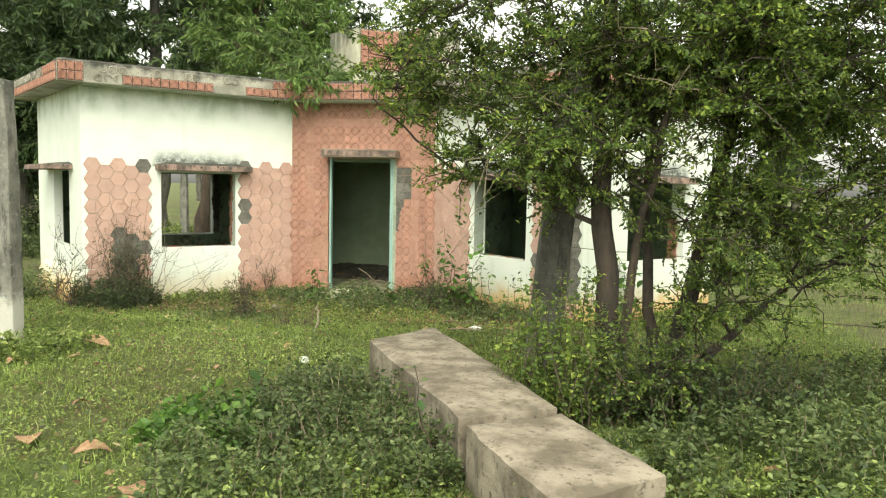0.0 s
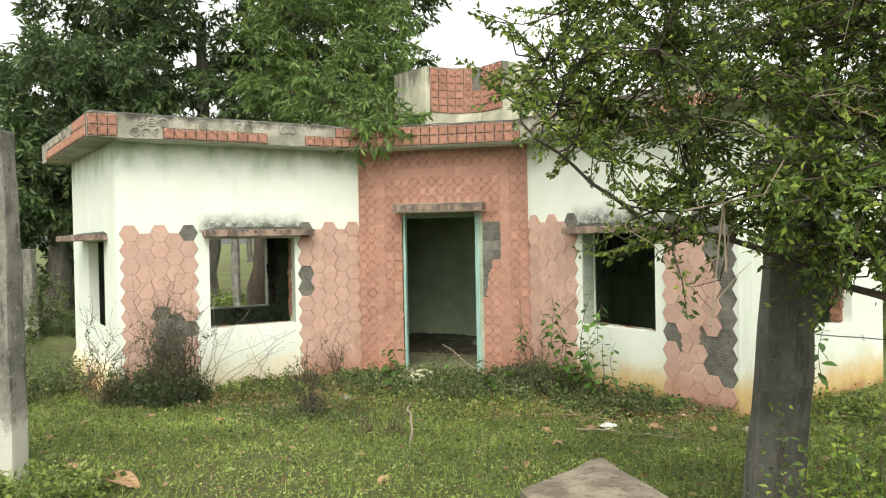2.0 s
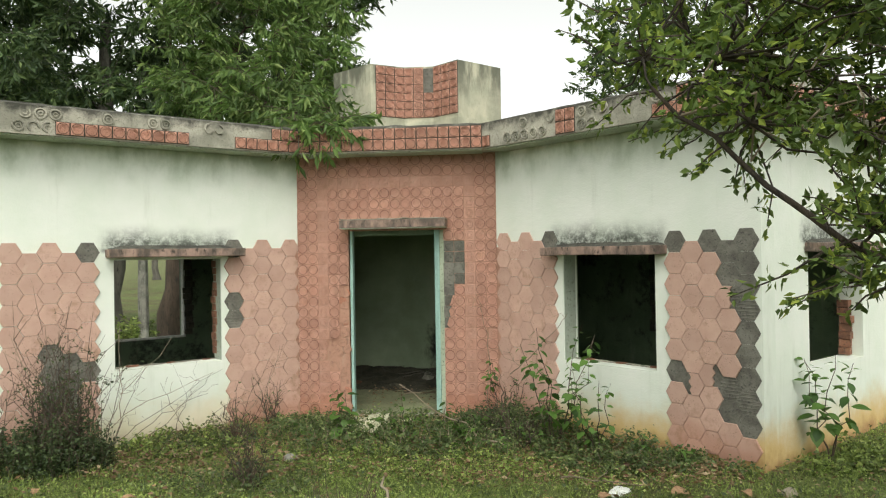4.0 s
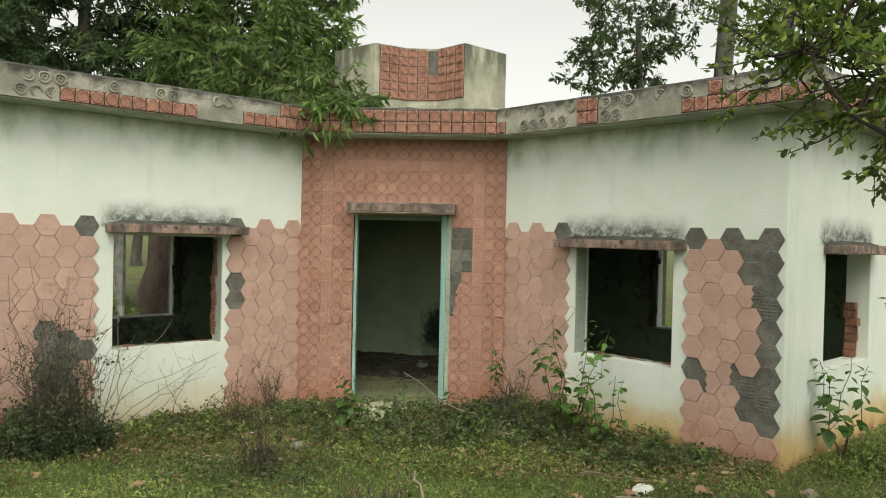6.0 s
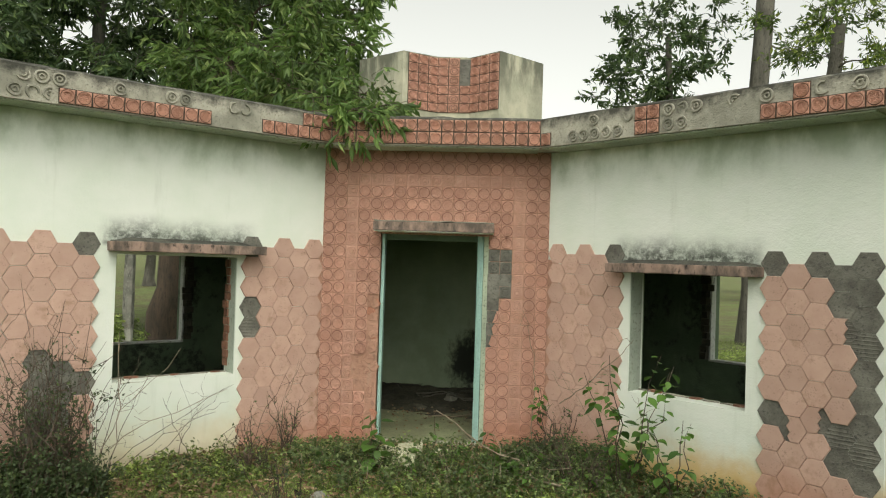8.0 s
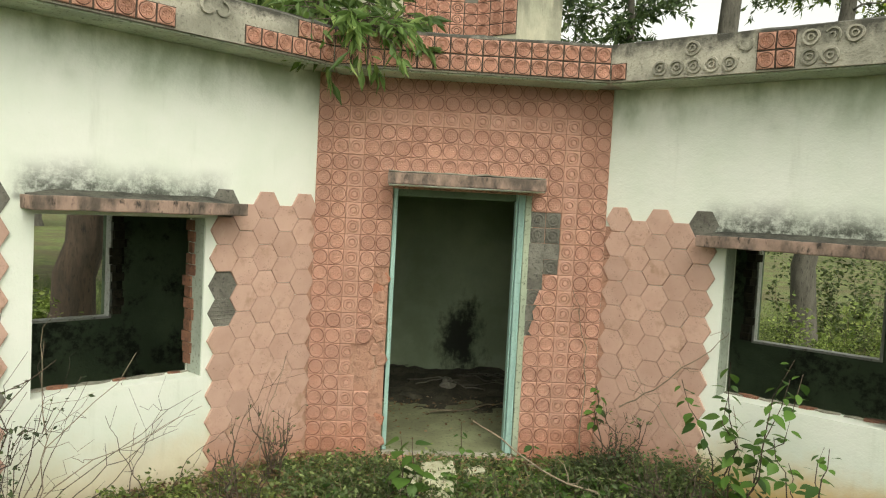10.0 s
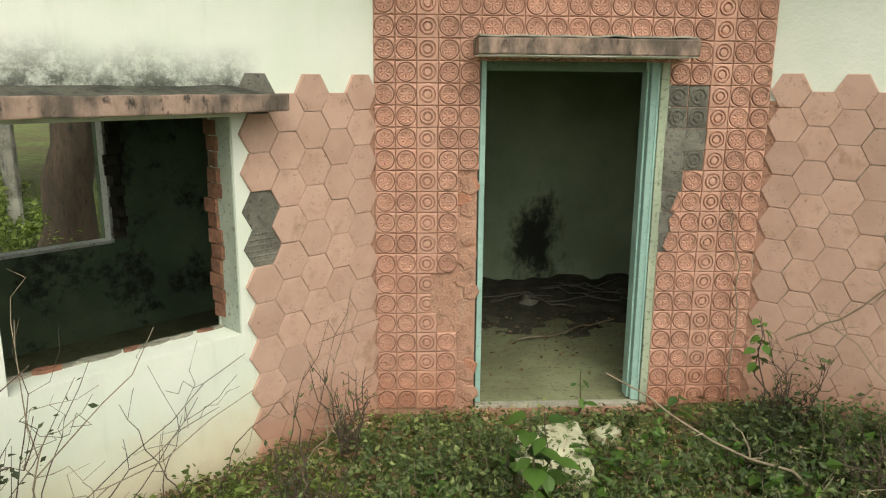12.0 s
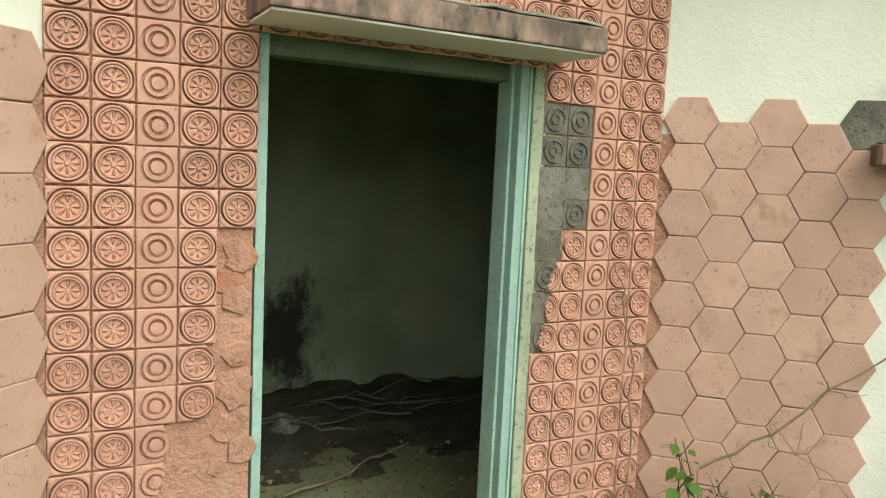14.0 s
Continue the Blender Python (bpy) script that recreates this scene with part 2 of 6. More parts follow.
def post_stone(name, k):
    """Grey granite with lichen, and old lime wash flaking off the foot."""
    n = Nodes(name)
    c = n.shifted()
    col = n.mix(n.ramp(n.noise(3, 5, 0.62, c), 0.35, 0.65), (0.34 * k, 0.33 * k, 0.28 * k), (0.17 * k, 0.17 * k, 0.14 * k))
    col = n.mix(n.ramp(n.noise(7, 6, 0.7, c, (2.5, 2.5, 0.6)), 0.47, 0.66), col, (0.07, 0.07, 0.06))
    col = n.mix(n.ramp(n.noise(30, 4, 0.7, c), 0.56, 0.7, 0, 0.7), col, (0.46 * k, 0.46 * k, 0.40 * k))
    rag = n.maths("MULTIPLY_ADD", n.noise(6, 5, 0.65, c), 0.5)
    rag.node.inputs[2].default_value = -0.25
    col = n.mix(n.maths("MULTIPLY", n.ramp(n.maths("ADD", n.axis(2), rag), 0.55, 0.38), 0.8 if k > 0.7 else 0.0), col, (0.58, 0.57, 0.50))
    n.bump(n.noise(24, 6, 0.7, c), 0.8, 0.015)
    return n.done(col, 0.92)


M_POST = post_stone("granite_post", 0.8)
M_POSTD = post_stone("dark_granite_post", 0.5)
M_STONE = rough_stuff("granite_post", (0.30, 0.29, 0.25), (0.19, 0.19, 0.16), (0.08, 0.08, 0.07), 3, 30, 0.6)
M_SLAB = rough_stuff("slab_concrete", (0.36, 0.31, 0.235), (0.15, 0.125, 0.088), (0.10, 0.085, 0.062), 4.5, 26, 0.8)
M_TEAL = rough_stuff("teal_door_paint", (0.36, 0.56, 0.50), (0.29, 0.46, 0.41), (0.24, 0.36, 0.31), 4, 50, 0.15, 0.5)
# door head paint, with the shade under the ledge put into its colour
M_HEAD = rough_stuff("shaded_head_green", (0.15, 0.22, 0.15), (0.11, 0.165, 0.11), (0.07, 0.10, 0.07), 4, 50, 0.2, 0.7)
M_PALEGREEN = rough_stuff("pale_green_plaster", (0.40, 0.46, 0.34), (0.30, 0.35, 0.26), (0.12, 0.14, 0.1), 3, 40, 0.4)
# green reveal paint, toned down to carry the shade inside the openings
M_REVEAL = rough_stuff("shaded_reveal_plaster", (0.42, 0.47, 0.39), (0.34, 0.385, 0.315), (0.2, 0.22, 0.17), 4, 40, 0.3)
M_FLOOR = rough_stuff("cement_floor", (0.26, 0.28, 0.16), (0.16, 0.165, 0.095), (0.10, 0.09, 0.06), 2.0, 30, 0.3, 0.6)
M_BRICK = rough_stuff("red_brick", (0.30, 0.14, 0.085), (0.17, 0.085, 0.055), (0.07, 0.045, 0.035), 12, 50, 0.9)
M_BRICK2 = rough_stuff("worn_pink_brick", (0.50, 0.23, 0.15), (0.38, 0.17, 0.11), (0.2, 0.10, 0.07), 10, 50, 0.8)
M_RUBBLE = rough_stuff("dark_rubble", (0.095, 0.088, 0.06), (0.045, 0.043, 0.03), (0.02, 0.02, 0.02), 7, 50, 0.8)
M_WHITE = rough_stuff("white_paint", (0.70, 0.72, 0.68), (0.6, 0.62, 0.56), (0.3, 0.3, 0.26), 5, 40, 0.2, 0.6)
M_BARK = rough_stuff("brown_bark", (0.12, 0.085, 0.06), (0.065, 0.05, 0.036), (0.035, 0.03, 0.025), 8, 40, 0.9, 0.9, 0.02, (1, 1, 0.25))
M_BARKD = rough_stuff("dark_bark", (0.075, 0.056, 0.04), (0.042, 0.034, 0.026), (0.022, 0.02, 0.017), 8, 40, 0.9, 0.9, 0.02, (1, 1, 0.25))
M_BARKG = rough_stuff("grey_bark", (0.15, 0.14, 0.115), (0.08, 0.075, 0.06), (0.03, 0.03, 0.025), 6, 40, 0.9, 0.9, 0.02, (1, 1, 0.25))
M_TWIG = rough_stuff("dry_twig", (0.30, 0.25, 0.18), (0.20, 0.16, 0.11), None, 8, 60, 0.3)
M_WIRE = rough_stuff("rusty_wire", (0.10, 0.07, 0.05), (0.07, 0.05, 0.04), None, 30, 80, 0.2, 0.6)
M_DRY = leaf_mat("dry_leaf", (0.15, 0.085, 0.045), (0.27, 0.175, 0.095), (0.46, 0.36, 0.22), 0.2)
M_LEAF = leaf_mat("neem_leaf", (0.06, 0.105, 0.022), (0.135, 0.205, 0.042), (0.36, 0.44, 0.08))
M_LEAFM = leaf_mat("bright_long_leaf", (0.07, 0.13, 0.03), (0.14, 0.23, 0.055), (0.27, 0.36, 0.11))
M_LEAFD = leaf_mat("dark_far_leaf", (0.04, 0.075, 0.028), (0.08, 0.13, 0.045), (0.17, 0.24, 0.08), 0.4)
M_LEAFS = leaf_mat("sapling_leaf", (0.06, 0.13, 0.025), (0.11, 0.22, 0.04), (0.20, 0.36, 0.06))
M_COVER = leaf_mat("ground_leaf", (0.09, 0.135, 0.032), (0.25, 0.335, 0.082), (0.46, 0.54, 0.17), 0.42)
M_BUSH = leaf_mat("dark_bush_leaf", (0.03, 0.05, 0.018), (0.055, 0.085, 0.028), (0.11, 0.15, 0.05), 0.3)
M_SCRUB = leaf_mat("dusty_scrub_leaf", (0.055, 0.085, 0.028), (0.105, 0.15, 0.047), (0.24, 0.30, 0.105), 0.3)


def ground_mat():
    n = Nodes("grassy_soil")
    big = n.ramp(n.noise(0.55, 5, 0.6), 0.38, 0.64)
    mid = n.ramp(n.noise(5, 5, 0.65), 0.35, 0.65)
    col = n.mix(mid, (0.095, 0.13, 0.034), (0.19, 0.24, 0.065))
    col = n.mix(n.maths("MULTIPLY", big, 0.7), col, (0.125, 0.09, 0.05))
    fine = n.noise(60, 4, 0.7)
    col = n.mix(n.ramp(fine, 0.5, 0.72), col, (0.03, 0.045, 0.012))
    n.bump(fine, 0.9, 0.03)
    return n.done(col, 0.95)


M_GROUND = ground_mat()

# ---- mesh helpers ----


def solid(name, verts, faces, material, parent=None, m=None):
    """One mesh object of the given vertices and faces, under parent where there is one."""
    me = bpy.data.meshes.new(name)
    me.from_pydata([tuple(v) for v in verts], [], [tuple(f) for f in faces])
    me.validate()
    me.materials.append(material)
    ob = new(name, me)
    if parent:
        ob.parent = parent
        if m is not None:
            ob.matrix_local = m
    elif m is not None:
        ob.matrix_world = m
    return ob


def piece(name, me, parent, m):
    """One more object on a shared mesh, a child of parent."""
    ob = new(name, me)
    ob.parent = parent
    ob.matrix_local = m
    return ob


def shared(name, verts, faces, material):
    me = bpy.data.meshes.new(name)
    me.from_pydata([tuple(v) for v in verts], [], [tuple(f) for f in faces])
    me.materials.append(material)
    return me


def part(name, bm, material, parent, label=""):
    me = bpy.data.meshes.new(name)
    bm.to_mesh(me)
    bm.free()
    me.materials.append(material)
    ob = new(name, me)
    ob.parent = parent
    if label:
        ob["label"] = label
    return ob


def box_bm(x0, x1, y0, y1, z0, z1, bevel=0.0, jitter=0.0, cuts=0, seed=0):
    """A box, bevelled, cut and roughened."""
    bm = bmesh.new()
    bmesh.ops.create_cube(bm, size=1)
    for v in bm.verts:
        v.co = Vector((x0 + (v.co.x + 0.5) * (x1 - x0), y0 + (v.co.y + 0.5) * (y1 - y0), z0 + (v.co.z + 0.5) * (z1 - z0)))
    if bevel:
        bmesh.ops.bevel(bm, geom=bm.edges[:], offset=bevel, segments=2, affect="EDGES", profile=0.6)
    if cuts:
        long = [e for e in bm.edges if e.calc_length() > 0.3 * max(x1 - x0, y1 - y0, z1 - z0)]
        bmesh.ops.subdivide_edges(bm, edges=long, cuts=cuts, use_grid_fill=True)
    if jitter:
        for v in bm.verts:
            p = v.co * 9 + Vector((seed, 0, 0))
            v.co += noise.noise_vector(p) * jitter + noise.noise_vector(p * 3.1) * jitter * 0.5
    return bm


def prism(points, z0, z1):
    """Vertices and faces of a flat polygon drawn up from z0 to z1."""
    n = len(points)
    v = [(x, y, z0) for x, y in points] + [(x, y, z1) for x, y in points]
    f = [tuple(range(n))[::-1], tuple(range(n, 2 * n))] + [(i, (i + 1) % n, n + (i + 1) % n, n + i) for i in range(n)]
    return v, f


def holed_wall(name, m, u0, u1, z0, z1, y0, y1, holes, material):
    """A wall slab in the local frame m (x along, y inward, z up) with rectangular openings through it."""
    us = sorted({u0, u1, *[h[k] for h in holes for k in (0, 1)]})
    zs = sorted({z0, z1, *[h[k] for h in holes for k in (2, 3)]})
    us = [a for a in us if u0 <= a <= u1]
    zs = [a for a in zs if z0 <= a <= z1]
    nu, nz = len(us) - 1, len(zs) - 1

    def full(i, j):
        if not (0 <= i < nu and 0 <= j < nz):
            return False
        cu, cz = (us[i] + us[i + 1]) / 2, (zs[j] + zs[j + 1]) / 2
        return not any(h[0] < cu < h[1] and h[2] < cz < h[3] for h in holes)

    idx, verts, faces = {}, [], []

    def v(i, j, k):
        if (i, j, k) not in idx:
            idx[i, j, k] = len(verts)
            verts.append((us[i], y1 if k else y0, zs[j]))
        return idx[i, j, k]

    for i in range(nu):
        for j in range(nz):
            if not full(i, j):
                continue
            faces.append((v(i, j, 0), v(i + 1, j, 0), v(i + 1, j + 1, 0), v(i, j + 1, 0)))
            faces.append((v(i, j, 1), v(i, j + 1, 1), v(i + 1, j + 1, 1), v(i + 1, j, 1)))
            if not full(i - 1, j):
                faces.append((v(i, j, 0), v(i, j + 1, 0), v(i, j + 1, 1), v(i, j, 1)))
            if not full(i + 1, j):
                faces.append((v(i + 1, j, 0), v(i + 1, j, 1), v(i + 1, j + 1, 1), v(i + 1, j + 1, 0)))
            if not full(i, j - 1):
                faces.append((v(i, j, 0), v(i, j, 1), v(i + 1, j, 1), v(i + 1, j, 0)))
            if not full(i, j + 1):
                faces.append((v(i, j + 1, 0), v(i + 1, j + 1, 0), v(i + 1, j + 1, 1), v(i, j + 1, 1)))
    return solid(name, verts, faces, material, None, m)


# ---- plan: a band of rooms bent twice round a small forecourt ----
ANG = radians(43.5)
CA, SA = math.cos(ANG), math.sin(ANG)
CY = 10.72
CL, CR = Vector((-3.5, CY)), Vector((-1.4, CY))
LC = CL + WL * Vector((-CA, -SA))
RC = CR + WL * Vector((CA, -SA))
EA = radians(138)
LEDIR = Vector((math.cos(EA), math.sin(EA)))
LF = LC + D * LEDIR
RF = RC + D * Vector((SA, CA))
HALF = D * math.tan(ANG / 2)
BL, BR = Vector((CL.x - HALF, CY + D)), Vector((CR.x + HALF, CY + D))


def wall_frame(a, b):
    """Local frame of a wall seen from outside: x from a to b, y inward, z up."""
    d = (b - a).normalized()
    return Matrix(((d.x, -d.y, 0, a.x), (d.y, d.x, 0, a.y), (0, 0, 1, 0), (0, 0, 0, 1)))


F_L, F_C, F_R = wall_frame(LC, CL), wall_frame(CL, CR), wall_frame(CR, RC)
F_LE, F_RE = wall_frame(LF, LC), wall_frame(RC, RF)
F_BL, F_BC, F_BR = wall_frame(BL, LF), wall_frame(BR, BL), wall_frame(RF, BR)
ZT, ZB = 2.70, -0.35


def smooth(t):
    t = np.clip(t, 0, 1)
    return t * t * (3 - 2 * t)


def ground_z(x, y):
    """Height of the ground: level at the house, a low rise in front of it."""
    x, y = np.asarray(x, float), np.asarray(y, float)
    z = -0.03 + 0.23 * smooth((8.5 - y) / 2.6) + 0.10 * smooth((x - 0.2) / 1.5) * smooth((7.6 - y) / 2.0)
    z = z + 0.018 * np.sin(1.9 * x + 0.7) * np.sin(1.6 * y) + 0.010 * np.sin(5.1 * x) * np.cos(4.3 * y + 1)
    return z


def spread(lo, hi, near0, near1, step):
    a = list(np.arange(near0, near1 + 1e-6, step))
    x, s = a[-1], step
    while x < hi:
        s *= 1.35
        x += s
        a.append(x)
    x, s = a[0], step
    while x > lo:
        s *= 1.35
        x -= s
        a.insert(0, x)
    return a


xs, ys = spread(-900, 900, -10, 8, 0.2), spread(-500, 1200, -3, 14, 0.2)
gx, gy = np.meshgrid(xs, ys)
gz = ground_z(gx, gy)
nx, ny = len(xs), len(ys)
gi = np.arange(nx * ny).reshape(ny, nx)
gf = np.stack([gi[:-1, :-1], gi[:-1, 1:], gi[1:, 1:], gi[1:, :-1]], -1).reshape(-1, 4)
ground = solid("ground", np.stack([gx, gy, gz], -1).reshape(-1, 3).tolist(), gf.tolist(), M_GROUND)
for poly in ground.data.polygons:
    poly.use_smooth = True
tagged(ground, "weedy green ground with bare brown soil patches", "ground", kind="structure")

# walls
S = lambda s: WL - s
L_HOLE = (S(1.84), S(0.84), 0.645, 1.65)
R_HOLE = (0.88, 1.88, 0.645, 1.65)
DOOR = (0.545, 1.565, -0.02, 1.93)
wall_l = holed_wall("wall_left", F_L, 0, WL, ZB, ZT, 0, T, [L_HOLE], M_WALL_L)
wall_r = holed_wall("wall_right", F_R, 0, WL, ZB, ZT, 0, T, [R_HOLE], M_WALL_R)
wall_c = holed_wall("wall_centre", F_C, -0.1, 2.2, ZB, ZT, 0, T, [DOOR], M_SALMON)
wall_le = holed_wall("wall_left_end", F_LE, 0, D, ZB, ZT, 0, 0.11, [(D - 1.50, D - 0.62, 0.645, 1.65)], M_WALL)
wall_re = holed_wall("wall_right_end", F_RE, T, D, ZB, ZT, 0, T, [(0.78, 1.88, 0.67, 1.65)], M_WALL_RE)
bl_len, br_len = (LF - BL).length, (RF - BR).length
# back openings, placed by their distance along the front wings
ax_l = Vector((-CA, -SA))
u_l = lambda s: (CL + s * ax_l + D * Vector((-SA, CA)) - BL).dot((LF - BL).normalized())
ax_r = Vector((CA, -SA))
u_r = lambda s: (CR + s * ax_r + D * Vector((SA, CA)) - RF).dot((BR - RF).normalized())
BLH = (u_l(0.43), u_l(1.45), 0.665, 1.66)
BRH = (u_r(1.46), u_r(0.38), 0.68, 1.66)
wall_bl = holed_wall("wall_back_left", F_BL, -0.1, bl_len - T, ZB, ZT, 0, T, [BLH], M_INNER)
wall_br = holed_wall("wall_back_right", F_BR, T, br_len + 0.1, ZB, ZT, 0, T, [BRH], M_INNER)
wall_bc = holed_wall("wall_back_centre", F_BC, 0, (BL - BR).length, ZB, ZT, 0, T, [], M_BACK)
for ob, text in ((wall_l, "white limewashed wall with a glassless window opening"), (wall_r, "white limewashed wall with a glassless window opening"),
                 (wall_c, "salmon mortar entrance wall round a doorway"), (wall_le, "white limewashed end wall with a window opening"),
                 (wall_re, "white limewashed end wall with a window opening"), (wall_bl, "dark green painted back wall with window"),
                 (wall_br, "dark green painted back wall with window"), (wall_bc, "green painted sooty back wall of the entrance room")):
    tagged(ob, text, "wall", kind="structure")
# sloping cement foot along the left end wall
v, f = prism([(0.3, -0.26), (D + 0.06, -0.26), (D + 0.06, 0.0), (0.3, 0.0)], -0.3, 0.36)
v = [(x, y if z < 0 or y > -0.1 else y + 0.19, z - (0.13 if z > 0 and y < -0.1 else 0)) for x, y, z in v]
tagged(solid("trim_foot", v, f, M_WALL, None, F_LE @ Matrix.Translation((0, -0.004, 0))), "limewashed sloping cement foot stained with soil", "trim", kind="structure")
# inner linings so that rooms are green inside and white outside
lin = 0.012
for nm, m, u0, u1, hole in (("wall_lining_left", F_L, 0.22, WL - 0.1, L_HOLE), ("wall_lining_right", F_R, 0.1, WL - 0.22, R_HOLE)):
    tagged(holed_wall(nm, m, u0, u1, 0, ZT - 0.09, T + 0.002, T + lin, [hole], M_INNER), "dark green inner wall paint", "wall", kind="structure")
tagged(holed_wall("wall_lining_centre", F_C, 0.02, 2.08, 0, ZT - 0.09, T + 0.002, T + lin, [DOOR], M_INNER), "dark green inner wall paint", "wall", kind="structure")
# thin added panels in the window reveals: green paint with the reveal's shade in its colour
for nm, m, hole in (("trim_reveal_left", F_L, L_HOLE), ("trim_reveal_right", F_R, R_HOLE)):
    for k, (u0, u1) in enumerate(((hole[0] + 0.0005, hole[0] + 0.005), (hole[1] - 0.005, hole[1] - 0.0005))):
        v, f = prism([(u0, 0.012), (u1, 0.012), (u1, T - 0.03), (u0, T - 0.03)], hole[2] + 0.002, hole[3] - 0.002)
        tagged(solid(nm, v, f, M_REVEAL, None, m), "grey-green painted window reveal, darkened for its shade", "trim", kind="structure")
# partitions between entrance room and wings
for nm, a, b in (("wall_partition_left", CL, BL), ("wall_partition_right", CR, BR)):
    d = (b - a).normalized()
    p = holed_wall(nm, wall_frame(a + d * 0.24, b - d * 0.22), 0, (b - a).length - 0.46, 0, ZT - 0.09, -0.06, 0.06, [], M_INNER)
    tagged(p, "dark green painted inner partition wall", "wall", kind="structure")


def offset_ring(points, d):
    """The closed outline moved outward by d, with mitred corners."""
    out = []
    for i, p in enumerate(points):
        a, b = points[i - 1], points[(i + 1) % len(points)]
        e0, e1 = (p - a).normalized(), (b - p).normalized()
        n0, n1 = Vector((e0.y, -e0.x)), Vector((e1.y, -e1.x))
        k = (n0 + n1) / (1 + n0.dot(n1))
        out.append(p + k * d)
    return out


OUTLINE = [LF, LC, CL, CR, RC, RF, BR, BL]
OUT = 0.30
eaves = offset_ring(OUTLINE, OUT)
floor = solid("floor", *prism([tuple(p) for p in offset_ring(OUTLINE, -0.05)], -0.3, 0.0), M_FLOOR)
tagged(floor, "dusty pale green cement floor", "floor", kind="structure")
ceil = solid("ceiling", *prism([tuple(p) for p in offset_ring(OUTLINE, -0.19)], ZT - 0.08, ZT - 0.004), M_INNER)
tagged(ceil, "dark green stained ceiling slab", "ceiling", kind="structure")


def roof_slab():
    """Flat slab that oversails the walls, with a worn, uneven upper edge."""
    bm = bmesh.new()
    ring = []
    n = len(eaves)
    for i in range(n):
        a, b = eaves[i], eaves[(i + 1) % n]
        k = max(2, int((b - a).length / 0.12))
        ring += [a + (b - a) * j / k for j in range(k)]
    lo = [bm.verts.new((p.x, p.y, ZT)) for p in ring]
    mid = [bm.verts.new((p.x, p.y, 2.945 + 0.012 * noise.noise((p.x * 4, p.y * 4, 0)))) for p in ring]
    inner = offset_ring([Vector(p) for p in ring], -0.05)
    top = [bm.verts.new((q.x, q.y, 2.965 + 0.015 * noise.noise((q.x * 5, q.y * 5, 3)))) for q in inner]
    for i in range(len(ring)):
        j = (i + 1) % len(ring)
        bm.faces.new((lo[i], lo[j], mid[j], mid[i]))
        bm.faces.new((mid[i], mid[j], top[j], top[i]))
    bm.faces.new(lo[::-1])
    bm.faces.new(top)
    me = bpy.data.meshes.new("roof")
    bm.to_mesh(me)
    bm.free()
    me.materials.append(M_ROOF)
    return new("roof", me)


M_ROOF = M_CEMENT.copy()
M_ROOF.name = "roof_edge_cement"


def blacken_top():
    """Black growth creeping down from the roof's upper edge."""
    t = M_ROOF.node_tree
    tone = t.nodes["Principled BSDF"].inputs["Base Color"].links[0].from_socket
    pos, sep = t.nodes.new("ShaderNodeNewGeometry"), t.nodes.new("ShaderNodeSeparateXYZ")
    t.links.new(pos.outputs["Position"], sep.inputs[0])
    grow = t.nodes.new("ShaderNodeTexNoise")
    grow.inputs["Scale"].default_value, grow.inputs["Detail"].default_value, grow.inputs["Roughness"].default_value = 7.0, 6.0, 0.7
    t.links.new(pos.outputs["Position"], grow.inputs["Vector"])
    add, span, mix = t.nodes.new("ShaderNodeMath"), t.nodes.new("ShaderNodeMapRange"), t.nodes.new("ShaderNodeMix")
    add.operation = "MULTIPLY_ADD"
    t.links.new(grow.outputs["Fac"], add.inputs[0])
    add.inputs[1].default_value = 0.30
    t.links.new(sep.outputs[2], add.inputs[2])
    for k, q in (("From Min", 3.02), ("From Max", 3.10), ("To Max", 0.9)):
        span.inputs[k].default_value = q
    t.links.new(add.outputs[0], span.inputs["Value"])
    mix.data_type = "RGBA"
    t.links.new(span.outputs[0], mix.inputs["Factor"])
    t.links.new(tone, mix.inputs[6])
    mix.inputs[7].default_value = (0.035, 0.035, 0.028, 1)
    t.links.new(mix.outputs[2], t.nodes["Principled BSDF"].inputs["Base Color"])


blacken_top()
roof = tagged(roof_slab(), "flat weathered grey cement roof slab with deep eaves", "roof", kind="structure")


def soffit_strip(name, m, u0, u1):
    ob = solid(name, *prism([(u0, -OUT + 0.02), (u1, -OUT + 0.02), (u1, -0.004), (u0, -0.004)], ZT - 0.012, ZT - 0.002), M_PALEGREEN, None, m)
    tagged(ob, "green stained plaster under the eaves", "trim", kind="structure")


for nm, m, a, b in (("trim_soffit_left", F_L, 0.0, WL - 0.13), ("trim_soffit_centre", F_C, 0.13, 1.97), ("trim_soffit_right", F_R, 0.13, WL)):
    soffit_strip(nm, m, a, b)


